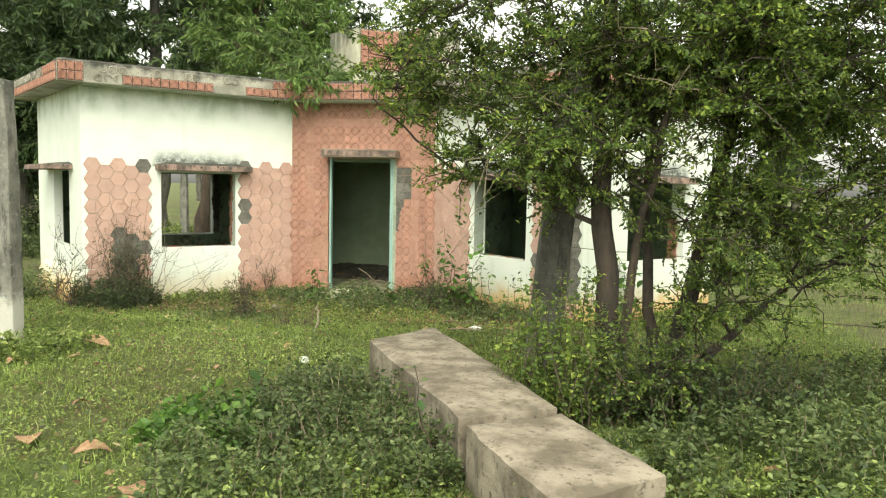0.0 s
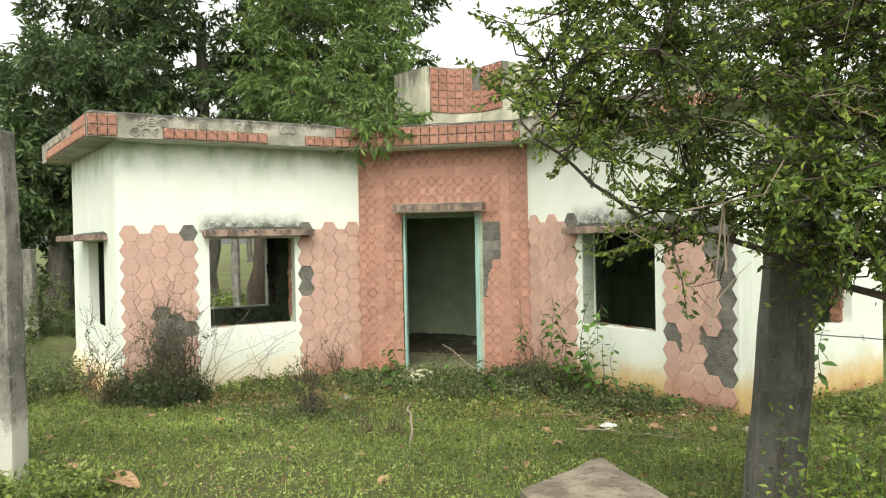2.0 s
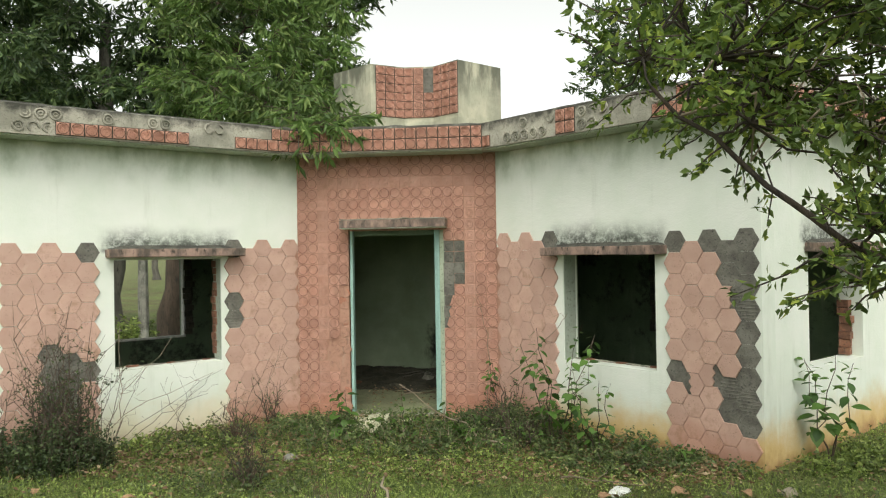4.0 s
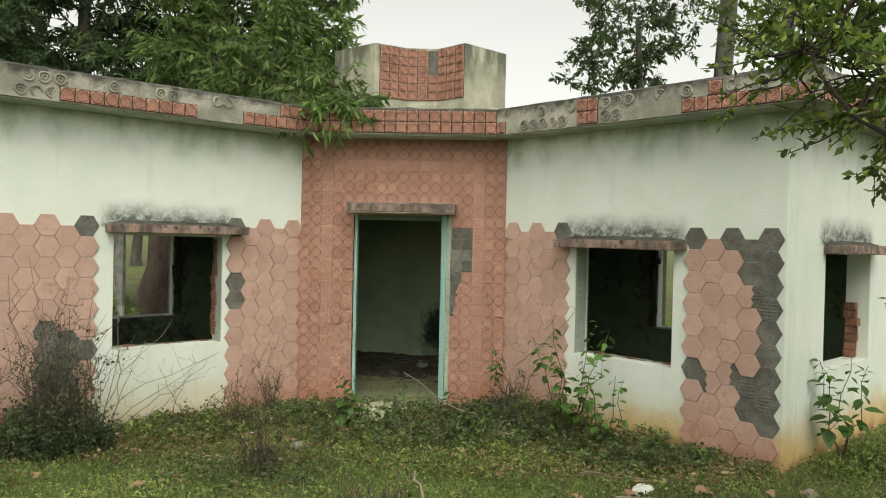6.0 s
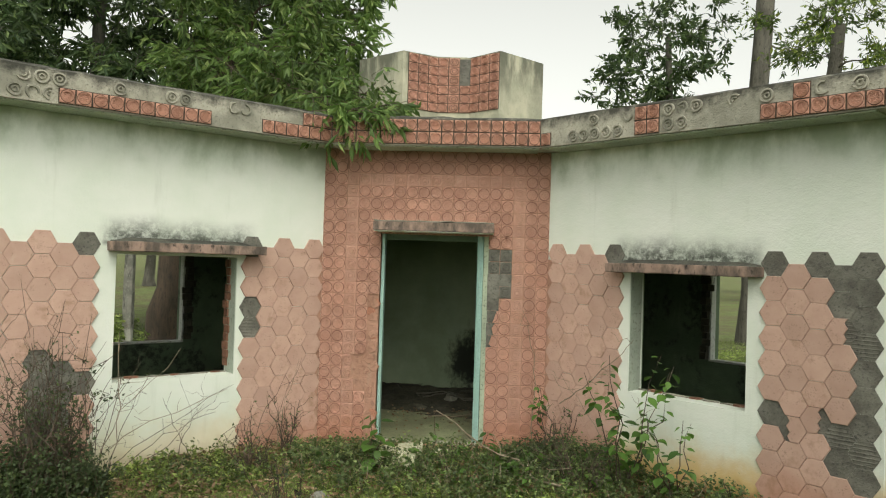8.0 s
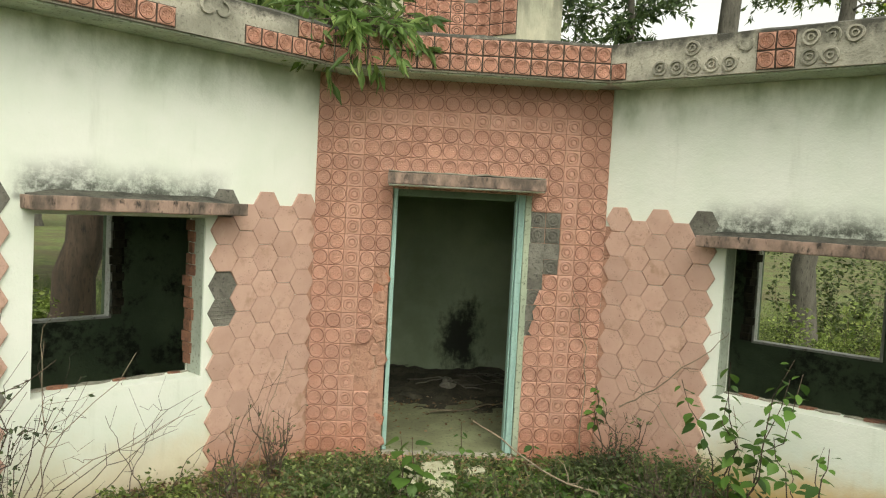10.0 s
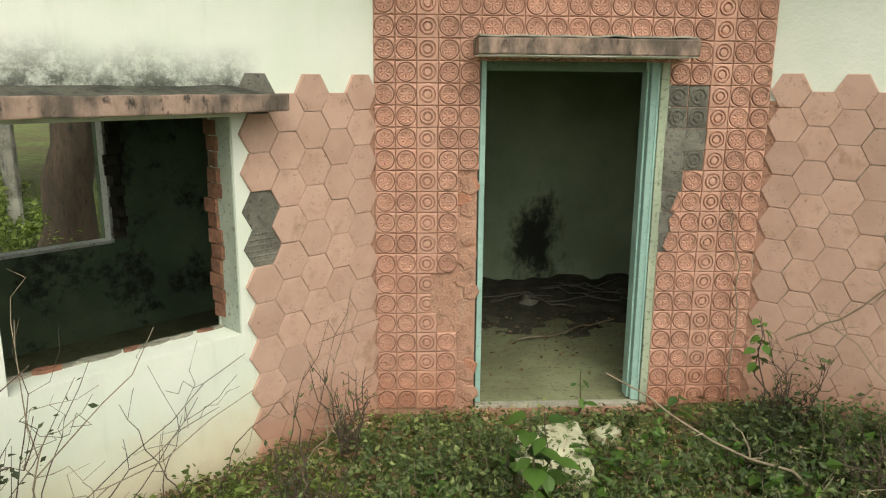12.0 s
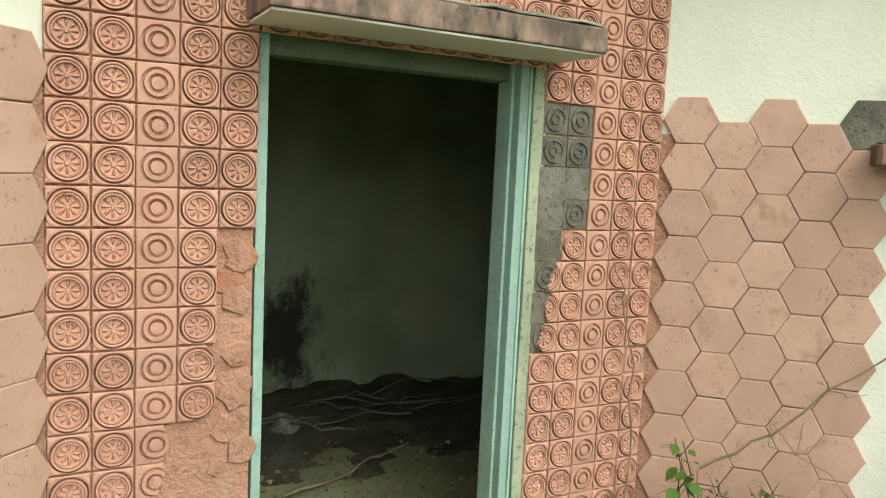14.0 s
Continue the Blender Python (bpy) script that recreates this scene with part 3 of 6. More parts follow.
# ---- ledges over openings, door frame ----
def ledge(name, m, u0, u1, z0, z1, out, label, growth=True):
    """Concrete ledge over an opening: rough front edge, and a fillet of mortar black with growth on top."""
    root = new(name)
    root.matrix_world = m
    part("slab", box_bm(u0, u1, -out, -0.002, z0, z1, 0.008, 0.006, 9, u0 * 7), M_LEDGE, root)
    if not growth:
        part("lichen_crust", box_bm(u0 + 0.006, u1 - 0.008, -out + 0.004, -0.004, z1 + 0.003, z1 + 0.012, 0.002, 0.008, 12, 5), M_CEMENT, root, "pale lichen crust on top")
        part("underside", box_bm(u0 + 0.008, u1 - 0.008, -out + 0.012, -0.004, z0 - 0.008, z0 - 0.0005, 0.002, 0.002, 6, 8), M_WALL, root, "limewashed underside")
    if growth:
        bm = bmesh.new()
        k = 24
        rows = []
        for i in range(k + 1):
            u = u0 + 0.02 + (u1 - u0 - 0.04) * i / k
            e = min(1.0, min(i, k - i) / 3)
            w = noise.noise((u * 6, z1, 1.0))
            rows.append([bm.verts.new((u, -out + 0.015, z1 - 0.004)), bm.verts.new((u, -out * 0.55, z1 + 0.008 * e + 0.005 * w)),
                         bm.verts.new((u, -0.003, z1 + 0.012 + 0.022 * e + 0.012 * w)), bm.verts.new((u, -0.003, z1 - 0.004))])
        for a, b in zip(rows, rows[1:]):
            for j in range(4):
                bm.faces.new((a[j], b[j], b[(j + 1) % 4], a[(j + 1) % 4]))
        bm.faces.new(rows[0][::-1])
        bm.faces.new(rows[-1])
        bmesh.ops.recalc_face_normals(bm, faces=bm.faces[:])
        part("mortar_fillet", bm, M_GROWTH, root, "mortar fillet black with old growth")
    return tagged(root, label, "ledge")


ledge("window_ledge", F_L, S(1.91), S(0.655), 1.675, 1.75, 0.18, "weathered pinkish concrete ledge over a window opening")
ledge("window_ledge", F_R, 0.73, 2.0, 1.63, 1.705, 0.16, "weathered pinkish concrete ledge over a window opening")
ledge("window_ledge", F_RE, 0.72, 1.95, 1.63, 1.705, 0.16, "weathered pinkish concrete ledge over the end window")
ledge("window_ledge", F_LE, D - 1.85, D - 0.4, 1.66, 1.725, 0.30, "long weathered concrete ledge over the end window")
ledge("door_ledge", F_C, 0.51, 1.60, 1.938, 2.018, 0.27, "grey weathered concrete ledge over the doorway", False)


def door_frame():
    root = new("door_frame")
    root.matrix_world = F_C
    a, b, z = 0.556, 1.505, 1.925
    part("jamb", box_bm(a, a + 0.030, 0.016, 0.10, 0.012, z, 0.004, 0.002, 4, 1), M_TEAL, root)
    part("jamb", box_bm(b - 0.045, b, 0.012, 0.10, 0.012, z, 0.004, 0.002, 4, 2), M_TEAL, root)
    part("jamb_bead", box_bm(b - 0.012, b - 0.002, 0.004, 0.012, 0.012, z, 0.002, 0.0015, 4, 3), M_TEAL, root)
    part("jamb_rebate", box_bm(b - 0.058, b - 0.046, 0.05, 0.14, 0.012, z, 0.003), M_TEAL, root)
    part("head", box_bm(a + 0.031, b - 0.047, 0.07, 0.15, z - 0.062, z, 0.004, 0.002, 4, 5), M_HEAD, root, "door head, its green darkened for the shade under the ledge")
    part("plaster_strip", box_bm(b + 0.002, 1.563, -0.004, 0.09, 0.0, z, 0.004, 0.004, 6, 8), M_PALEGREEN, root, "pale green plaster beside the frame")
    part("threshold", box_bm(a + 0.0, b + 0.0, -0.02, 0.035, -0.03, 0.008, 0.003, 0.004, 8, 4), M_CEMENT, root, "worn pale cement threshold")
    tagged(root, "teal painted wooden door frame without a door", "door frame")


door_frame()


def window_surround(name, m, hole, label):
    """Plain frame fixed in a back opening."""
    root = new(name)
    root.matrix_world = m
    u0, u1, z0, z1 = hole
    w = 0.024
    part("frame_side", box_bm(u0 + 0.002, u0 + w, 0.12, T + 0.02, z0 + 0.002, z1 - 0.002, 0.004), M_WHITE, root)
    part("frame_side", box_bm(u1 - w, u1 - 0.002, 0.12, T + 0.02, z0 + 0.002, z1 - 0.002, 0.004), M_WHITE, root)
    part("sill", box_bm(u0 + w, u1 - w, 0.12, T + 0.03, z0 + 0.002, z0 + w, 0.004), M_WHITE, root)
    tagged(root, label, "window frame")


window_surround("window_frame", F_BL, BLH, "white painted frame of an empty back window")
window_surround("window_frame", F_BR, BRH, "white painted frame of an empty back window")

# ---- clay tiles ----
PROUD = 0.016


def hex_mesh(name, h, depth, material, chamfer=0.006, ridges=0):
    """Six-sided tile, flat edge up, facing -y, h across the flats."""
    r = h / math.sqrt(3)
    ring = lambda q, y: [(q * math.cos(radians(60 * k)), y, q * math.sin(radians(60 * k))) for k in range(6)]
    v = ring(r, 0.0) + ring(r, -depth + chamfer * 0.6) + ring(r - chamfer, -depth)
    f = [(12, 13, 14, 15, 16, 17)]
    for a in (0, 6):
        f += [(a + k, a + (k + 1) % 6, a + 6 + (k + 1) % 6, a + 6 + k) for k in range(6)]
    for k in range(ridges):
        z = (k + 0.5) / ridges * h * 0.9 - h * 0.45
        w = (r - chamfer) * (1 - abs(z) / h * 0.98)
        b = len(v)
        v += [(-w, -depth, z - 0.005), (w, -depth, z - 0.005), (w, -depth - 0.003, z), (-w, -depth - 0.003, z), (w, -depth, z + 0.005), (-w, -depth, z + 0.005)]
        f += [(b, b + 1, b + 2, b + 3), (b + 3, b + 2, b + 4, b + 5)]
    return shared(name, v, f, material)


HP, HC, HTOP = 0.1765, 0.153, 1.812
HEX_FULL = [hex_mesh("hex_tile", HP - 0.0025, PROUD + 0.0012 * k, M_HEX, 0.004) for k in range(2)]
HEX_BED = [hex_mesh("mortar_bed", HP - 0.001, 0.006, M_MORTAR, 0.002, k) for k in (0, 6)]
BROKEN = []
for cut in range(2):
    # a hexagon with one side broken away along a rough line
    h = HP - 0.004
    r = h / math.sqrt(3)
    full = [(r * math.cos(radians(60 * k)), r * math.sin(radians(60 * k))) for k in range(6)]
    sg = -1 if cut else 1
    edge = [(-0.035 * sg, h / 2), (-0.015 * sg, 0.055), (-0.038 * sg, 0.02), (-0.012 * sg, -0.02), (-0.03 * sg, -0.05), (-0.01 * sg, -h / 2)]
    keep = [p for p in full if p[0] * sg > -0.02]
    keep.sort(key=lambda p: p[1] * 1.0)
    loop = [(r / 2 * sg, -h / 2), (r * sg, 0), (r / 2 * sg, h / 2)] + edge
    n = len(loop)
    vv = [(x, 0, z) for x, z in loop] + [(x, -PROUD, z) for x, z in loop]
    ff = [tuple(range(n, 2 * n)), tuple(range(n))[::-1]] + [(i, (i + 1) % n, n + (i + 1) % n, n + i) for i in range(n)]
    BROKEN.append(shared("broken_hex_tile", vv, ff, M_HEX))


def hex_field(wall, first, flip, lost, up=0.0):
    """Five columns of tiles from the wing distance 'first'; lost(k, z) tells where the tile has gone."""
    for k in range(5):
        s = first + HC * k
        top = (HTOP if k % 2 == 0 else HTOP - HP / 2) + up
        for row in range(11):
            z = top - HP * (row + 0.5)
            if z < -0.02:
                continue
            u = WL - s if flip else s
            if u > WL - 0.085:
                u = WL - 0.092
            j = random.uniform
            m = Matrix.Translation((u + j(-0.0012, 0.0012), -0.001, z + j(-0.0012, 0.0012))) @ Euler((j(-0.009, 0.009), j(-0.008, 0.008), j(-0.009, 0.009))).to_matrix().to_4x4()
            state = lost(k, row, z)
            if state:
                piece("mortar_bed", HEX_BED[random.random() < 0.35], wall, Matrix.Translation((u, -0.001, z)))
                if state == 2:
                    piece("broken_hex_tile", BROKEN[0 if not flip else 1], wall, Matrix.Translation((u, -0.008, z)))
                if state == 3:
                    piece("broken_hex_tile", BROKEN[1 if not flip else 0], wall, Matrix.Translation((u, -0.008, z)))
            else:
                piece("hex_tile", HEX_FULL[random.random() < 0.5], wall, m)


def lost_l_near(k, row, z):
    if k == 4 and row == 0:
        return 1
    return 1 if k == 4 and row in (3, 4) else 0


def lost_l_far(k, row, z):
    if k == 0 and row == 0:
        return 1
    if k == 1 and 5 <= row <= 7:
        return 1
    if k == 2 and 5 <= row <= 8:
        return 1
    return 1 if (k == 0 and row == 6) else 0


def lost_r_far(k, row, z):
    """The far strip has shed its outer columns in a ragged slant, and two tiles at the window side."""
    if row == 0 and k in (0, 2, 4):
        return 1
    if k == 4:
        return 1 if row < 9 else 0
    if k == 3:
        return 1 if row < 2 or row in (6, 7) else 3 if row == 2 else 0
    if k == 0 and row == 6:
        return 1
    return 2 if k == 1 and row == 6 else 3 if k == 2 and row == 6 else 0


hex_field(wall_l, 0.098, True, lost_l_near, 0.026)
hex_field(wall_l, 2.06, True, lost_l_far)
hex_field(wall_r, 0.111, False, lambda k, row, z: 1 if (k == 4 and row == 0) else 0, 0.05)
hex_field(wall_r, 2.075, False, lost_r_far, 0.008)


# salmon mortar left along the inner edges of the tiled strips
for wall, u0, u1 in ((wall_l, WL - 0.13, WL - 0.004), (wall_r, 0.004, 0.12)):
    v, f = prism([(u0, -0.005), (u1, -0.005), (u1, 0.001), (u0, 0.001)], -0.02, 1.72)
    piece("mortar_strip", shared("mortar_strip", v, f, M_SALMON), wall, Matrix())


def ring_mesh(name, w, loops, material, n=16, h=None, petals=0):
    """Square tile facing -y with concentric relief: loops of (radius, depth)."""
    h = h or w
    q = w / 2

    def square(side, y):
        out = []
        for k in range(n):
            a = 2 * math.pi * k / n
            c, s = math.cos(a), math.sin(a)
            f = side / max(abs(c), abs(s))
            out.append((c * f, y, s * f * h / w))
        return out

    rings = [square(q, 0.0), square(q, -loops[0][1] + 0.003), square(q - 0.003, -loops[0][1])]
    for r, d in loops[1:]:
        rings.append([(r * math.cos(2 * math.pi * k / n), -d, r * math.sin(2 * math.pi * k / n)) for k in range(n)])
    v = [p for ring in rings for p in ring]
    f = [tuple((len(rings) - 1) * n + k for k in range(n))]
    for a in range(len(rings) - 1):
        for k in range(n):
            f.append((a * n + k, a * n + (k + 1) % n, (a + 1) * n + (k + 1) % n, (a + 1) * n + k))
    for k in range(petals):
        a = 2 * math.pi * k / petals
        b = len(v)
        d0 = loops[-2][1]
        for r, off, d in ((0.0085, 0, d0), (0.020, 0.0058, d0), (0.0285, 0, d0), (0.020, -0.0058, d0), (0.020, 0, d0 + 0.008)):
            v.append((r * math.cos(a) - off * math.sin(a), -d, r * math.sin(a) + off * math.cos(a)))
        f += [(b + i, b + (i + 1) % 4, b + 4) for i in range(4)]
    return shared(name, v, f, material)


TW = 2.1 / 19
TH = 0.1127
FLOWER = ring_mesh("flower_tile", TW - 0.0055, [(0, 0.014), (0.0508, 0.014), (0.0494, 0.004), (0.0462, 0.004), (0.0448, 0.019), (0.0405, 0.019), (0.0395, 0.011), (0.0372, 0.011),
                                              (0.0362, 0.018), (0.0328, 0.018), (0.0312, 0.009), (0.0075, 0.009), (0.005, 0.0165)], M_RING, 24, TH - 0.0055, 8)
PLAIN = ring_mesh("ring_tile", TW - 0.003, [(0, 0.013), (0.0445, 0.014), (0.0425, 0.002), (0.0375, 0.002), (0.0355, 0.017), (0.0265, 0.017), (0.0240, 0.003), (0.0190, 0.003),
                                           (0.0170, 0.016), (0.008, 0.017)], M_RINGB, 24, TH - 0.003)
FLOWER_W = FLOWER.copy()
FLOWER_W.name = "weathered_flower_tile"
FLOWER_W.materials[0] = M_RINGW
PLAIN_W = PLAIN.copy()
PLAIN_W.materials[0] = M_RINGW
IMPRINT = ring_mesh("mortar_imprint", TW - 0.004, [(0, 0.0045), (0.045, 0.0045), (0.043, 0.011), (0.036, 0.011), (0.034, 0.004), (0.022, 0.004), (0.02, 0.010), (0.012, 0.010), (0.010, 0.004)], M_MORTAR, 16, TH - 0.004)


def ring_trace(name, loops, arc, material, n=20):
    """Raised rings of mortar that a fallen tile has left, whole or in part."""
    v, f = [], []
    m = round(n * arc)
    for r0, r1, d in loops:
        b = len(v)
        for k in range(m + 1):
            a = 2 * math.pi * k / n
            wob = 1 + 0.04 * math.sin(3 * a + r0 * 900)
            for r, y in ((r0, 0.0), (r0 + 0.002, -d), (r1 - 0.002, -d), (r1, 0.0)):
                v.append((r * wob * math.cos(a), y, r * wob * math.sin(a)))
        for k in range(m):
            f += [(b + 4 * k + j, b + 4 * k + j + 1, b + 4 * k + j + 5, b + 4 * k + j + 4) for j in range(3)]
    return shared(name, v, f, material)


TRACES = [ring_trace("mortar_ring", [(0.030, 0.044, 0.011), (0.010, 0.020, 0.010)], 1.0, M_CEMENT), ring_trace("mortar_ring", [(0.028, 0.043, 0.010)], 0.7, M_CEMENT),
          ring_trace("mortar_ring", [(0.030, 0.042, 0.009), (0.008, 0.018, 0.010)], 0.55, M_CEMENT)]
FLATBED = shared("mortar_bed_square", *prism([(-TW / 2, -TH / 2), (TW / 2, -TH / 2), (TW / 2, TH / 2), (-TW / 2, TH / 2)], 0, 1), M_MORTAR)
for vert in FLATBED.vertices:
    x, z, d = vert.co
    vert.co = (x, -0.005 * (1 - d), z)


def broken_from(whole, cuts):
    """What is left of a patterned tile once each cut (point, direction that fell away, both across the face) has gone through it."""
    bm = bmesh.new()
    bm.from_mesh(whole)
    for (x, z), (dx, dz) in cuts:
        bmesh.ops.bisect_plane(bm, geom=bm.verts[:] + bm.edges[:] + bm.faces[:], plane_co=(x, 0, z), plane_no=(dx, 0.15, dz), clear_outer=True)
    back = [e for e in bm.edges if e.is_boundary and not all(abs(v.co.y) < 1e-5 for v in e.verts)]
    rim = bmesh.ops.extrude_edge_only(bm, edges=back)["geom"]
    for v in rim:
        if isinstance(v, bmesh.types.BMVert):
            v.co.y = 0.0
    bmesh.ops.recalc_face_normals(bm, faces=bm.faces[:])
    me = bpy.data.meshes.new("broken_tile")
    bm.to_mesh(me)
    bm.free()
    me.materials.append(whole.materials[0])
    return me


CHIP_BR = broken_from(FLOWER, [((0.035, -0.035), (1, -0.8)), ((0.02, -0.045), (0.4, -1)), ((0.047, -0.01), (1, -0.2))])
CHIP_TR = broken_from(FLOWER, [((0.04, 0.03), (1, 0.7)), ((0.046, 0.0), (1, 0.1))])
CUT_R = [broken_from(PLAIN, [((0.034, 0.0), (1, 0.25)), ((0.02, -0.04), (0.9, -0.7))]), broken_from(PLAIN, [((0.016, 0.0), (1, -0.3)), ((0.03, 0.03), (1, 0.5))])]
CORNER_TL = broken_from(FLOWER, [((-0.02, 0.035), (-0.7, 1)), ((-0.042, 0.0), (-1, 0.3))])
REST_R = [broken_from(FLOWER, [((0.02, 0.0), (-1, 0.35))]), broken_from(FLOWER, [((0.0, 0.0), (-1, -0.2)), ((0.01, 0.03), (-1, 0.7))]),
          broken_from(FLOWER, [((-0.018, 0.0), (-1, 0.3)), ((-0.01, -0.04), (-0.8, -0.8))])]


def centre_tiles():
    """Tiles of the entrance wall, row 0 under the eaves, some fallen off beside the door."""
    ztop = 1.797 + 8 * TH
    for row in range(24):
        z = ztop - TH * (row + 0.5)
        if z < -0.03:
            continue
        for col in range(19):
            u = TW * (col + 0.5)
            if 4.55 < col < 13.55 and z < DOOR[3] + 0.03:
                continue
            j = random.uniform
            m = Matrix.Translation((u + j(-0.001, 0.001), -0.001, z + j(-0.001, 0.001))) @ Euler((j(-0.02, 0.02), j(-0.02, 0.02), j(-0.02, 0.02))).to_matrix().to_4x4()
            plain = (row == 2 and 2 <= col <= 16) or (col in (2, 16) and row >= 2)
            if col == 4 and z < 1.33:
                continue
            if col == 3 and 0.45 < z < 0.79:
                continue
            if col == 3 and 0.79 < z < 1.0:
                piece("broken_tile", CHIP_BR if z < 0.9 else CHIP_TR, wall_c, m)
                continue
            if col == 2 and 0.56 < z < 0.79:
                piece("broken_tile", CUT_R[z < 0.68], wall_c, m)
                continue
            if col in (14, 15) and 1.345 < z < 1.80:
                piece("mortar_imprint", FLATBED if row in (10,) or (col == 14 and row == 11) else IMPRINT, wall_c, Matrix.Translation((u, -0.001, z)))
                continue
            if col == 14 and 0.90 < z < 1.345:
                piece("mortar_imprint", IMPRINT if row % 2 else FLATBED, wall_c, Matrix.Translation((u, -0.001, z)))
                if z < 1.24:
                    piece("broken_tile", REST_R[0 if z > 1.13 else 1 if z > 1.0 else 2], wall_c, Matrix.Translation((u + 0.002, -0.004, z)))
                continue
            if col == 15 and 1.24 < z < 1.345:
                piece("broken_tile", CORNER_TL, wall_c, m)
                continue
            if col == 18 and 0.78 < z < 0.89:
                piece("ring_tile", PLAIN, wall_c, Matrix.Translation((u + 0.004, 0.008, z - 0.004)) @ Euler((0.0, 0.07, 0.0)).to_matrix().to_4x4() @ Matrix.Diagonal((0.82, 1, 0.86, 1)))
                continue
            piece("ring_tile" if plain else "flower_tile", PLAIN if plain else FLOWER, wall_c, m)


centre_tiles()


def fascia(m, flip, present, lost):
    """Two rows of tiles along an eaves edge; present and lost are lists of (row, from, to) in wing distance."""
    back = roof.matrix_world.inverted() @ m
    for kind, rows in (("tile", present), ("lost", lost)):
        for row, a, b in rows:
            z = 2.765 + 0.112 * row
            n = max(1, round((b - a) / TW))
            if kind == "tile":
                u0, u1 = (WL - b, WL - a) if flip else (a, b)
                v, f = prism([(u0, -0.007), (u1, -0.007), (u1, 0.0), (u0, 0.0)], -0.056, 0.056)
                piece("mortar_bed", shared("mortar_bed", v, f, M_GRIME), roof, back @ Matrix.Translation((0, -OUT, z)))
            for k in range(n):
                s = a + (b - a) * (k + 0.5) / n
                u = WL - s if flip else s
                p = back @ Matrix.Translation((u, -OUT - 0.001, z)) @ Euler((random.uniform(-0.03, 0.03), random.uniform(-0.035, 0.035), random.uniform(-0.03, 0.03))).to_matrix().to_4x4()
                if kind == "tile":
                    piece("flower_tile", FLOWER_W, roof, p @ Matrix.Diagonal((0.93 * (b - a) / n / TW, 1, 0.93, 1)))
                elif random.random() < 0.85:
                    piece("mortar_ring", TRACES[random.choice((0, 0, 0, 0, 1, 2))], roof, p @ Matrix.Diagonal((1.12, 1.3, 1.12, 1)) @ Euler((0, random.uniform(0, 6.28), 0)).to_matrix().to_4x4())


fascia(F_C, False, [(0, 0.12, 1.98), (1, 0.12, 1.98)], [])
fascia(F_L, True, [(0, 1.24, 2.36), (0, 0.13, 0.80), (1, 0.13, 0.42), (0, 2.80, 3.08), (1, 2.80, 3.08)], [(0, 2.36, 2.80), (1, 2.30, 2.64), (1, 1.89, 2.0), (0, 1.12, 1.22), (1, 1.4, 1.62), (1, 0.9, 1.1)])
fascia(F_R, False, [(0, 1.08, 1.30), (1, 1.08, 1.30), (0, 2.08, 3.08), (1, 2.30, 2.415), (0, 0.13, 0.24)],
       [(0, 0.42, 0.98), (1, 0.96, 1.07), (1, 0.62, 0.75), (0, 1.32, 1.54), (1, 1.32, 1.66), (1, 1.84, 1.95), (1, 2.07, 2.29), (1, 2.43, 3.0)])
fascia(F_LE, False, [(0, 0.1, D + 0.2), (1, D - 0.5, D + 0.2)], [(1, 0.1, D - 0.6)])
fascia(F_RE, False, [(0, -0.2, D)], [(1, 0.2, D)])


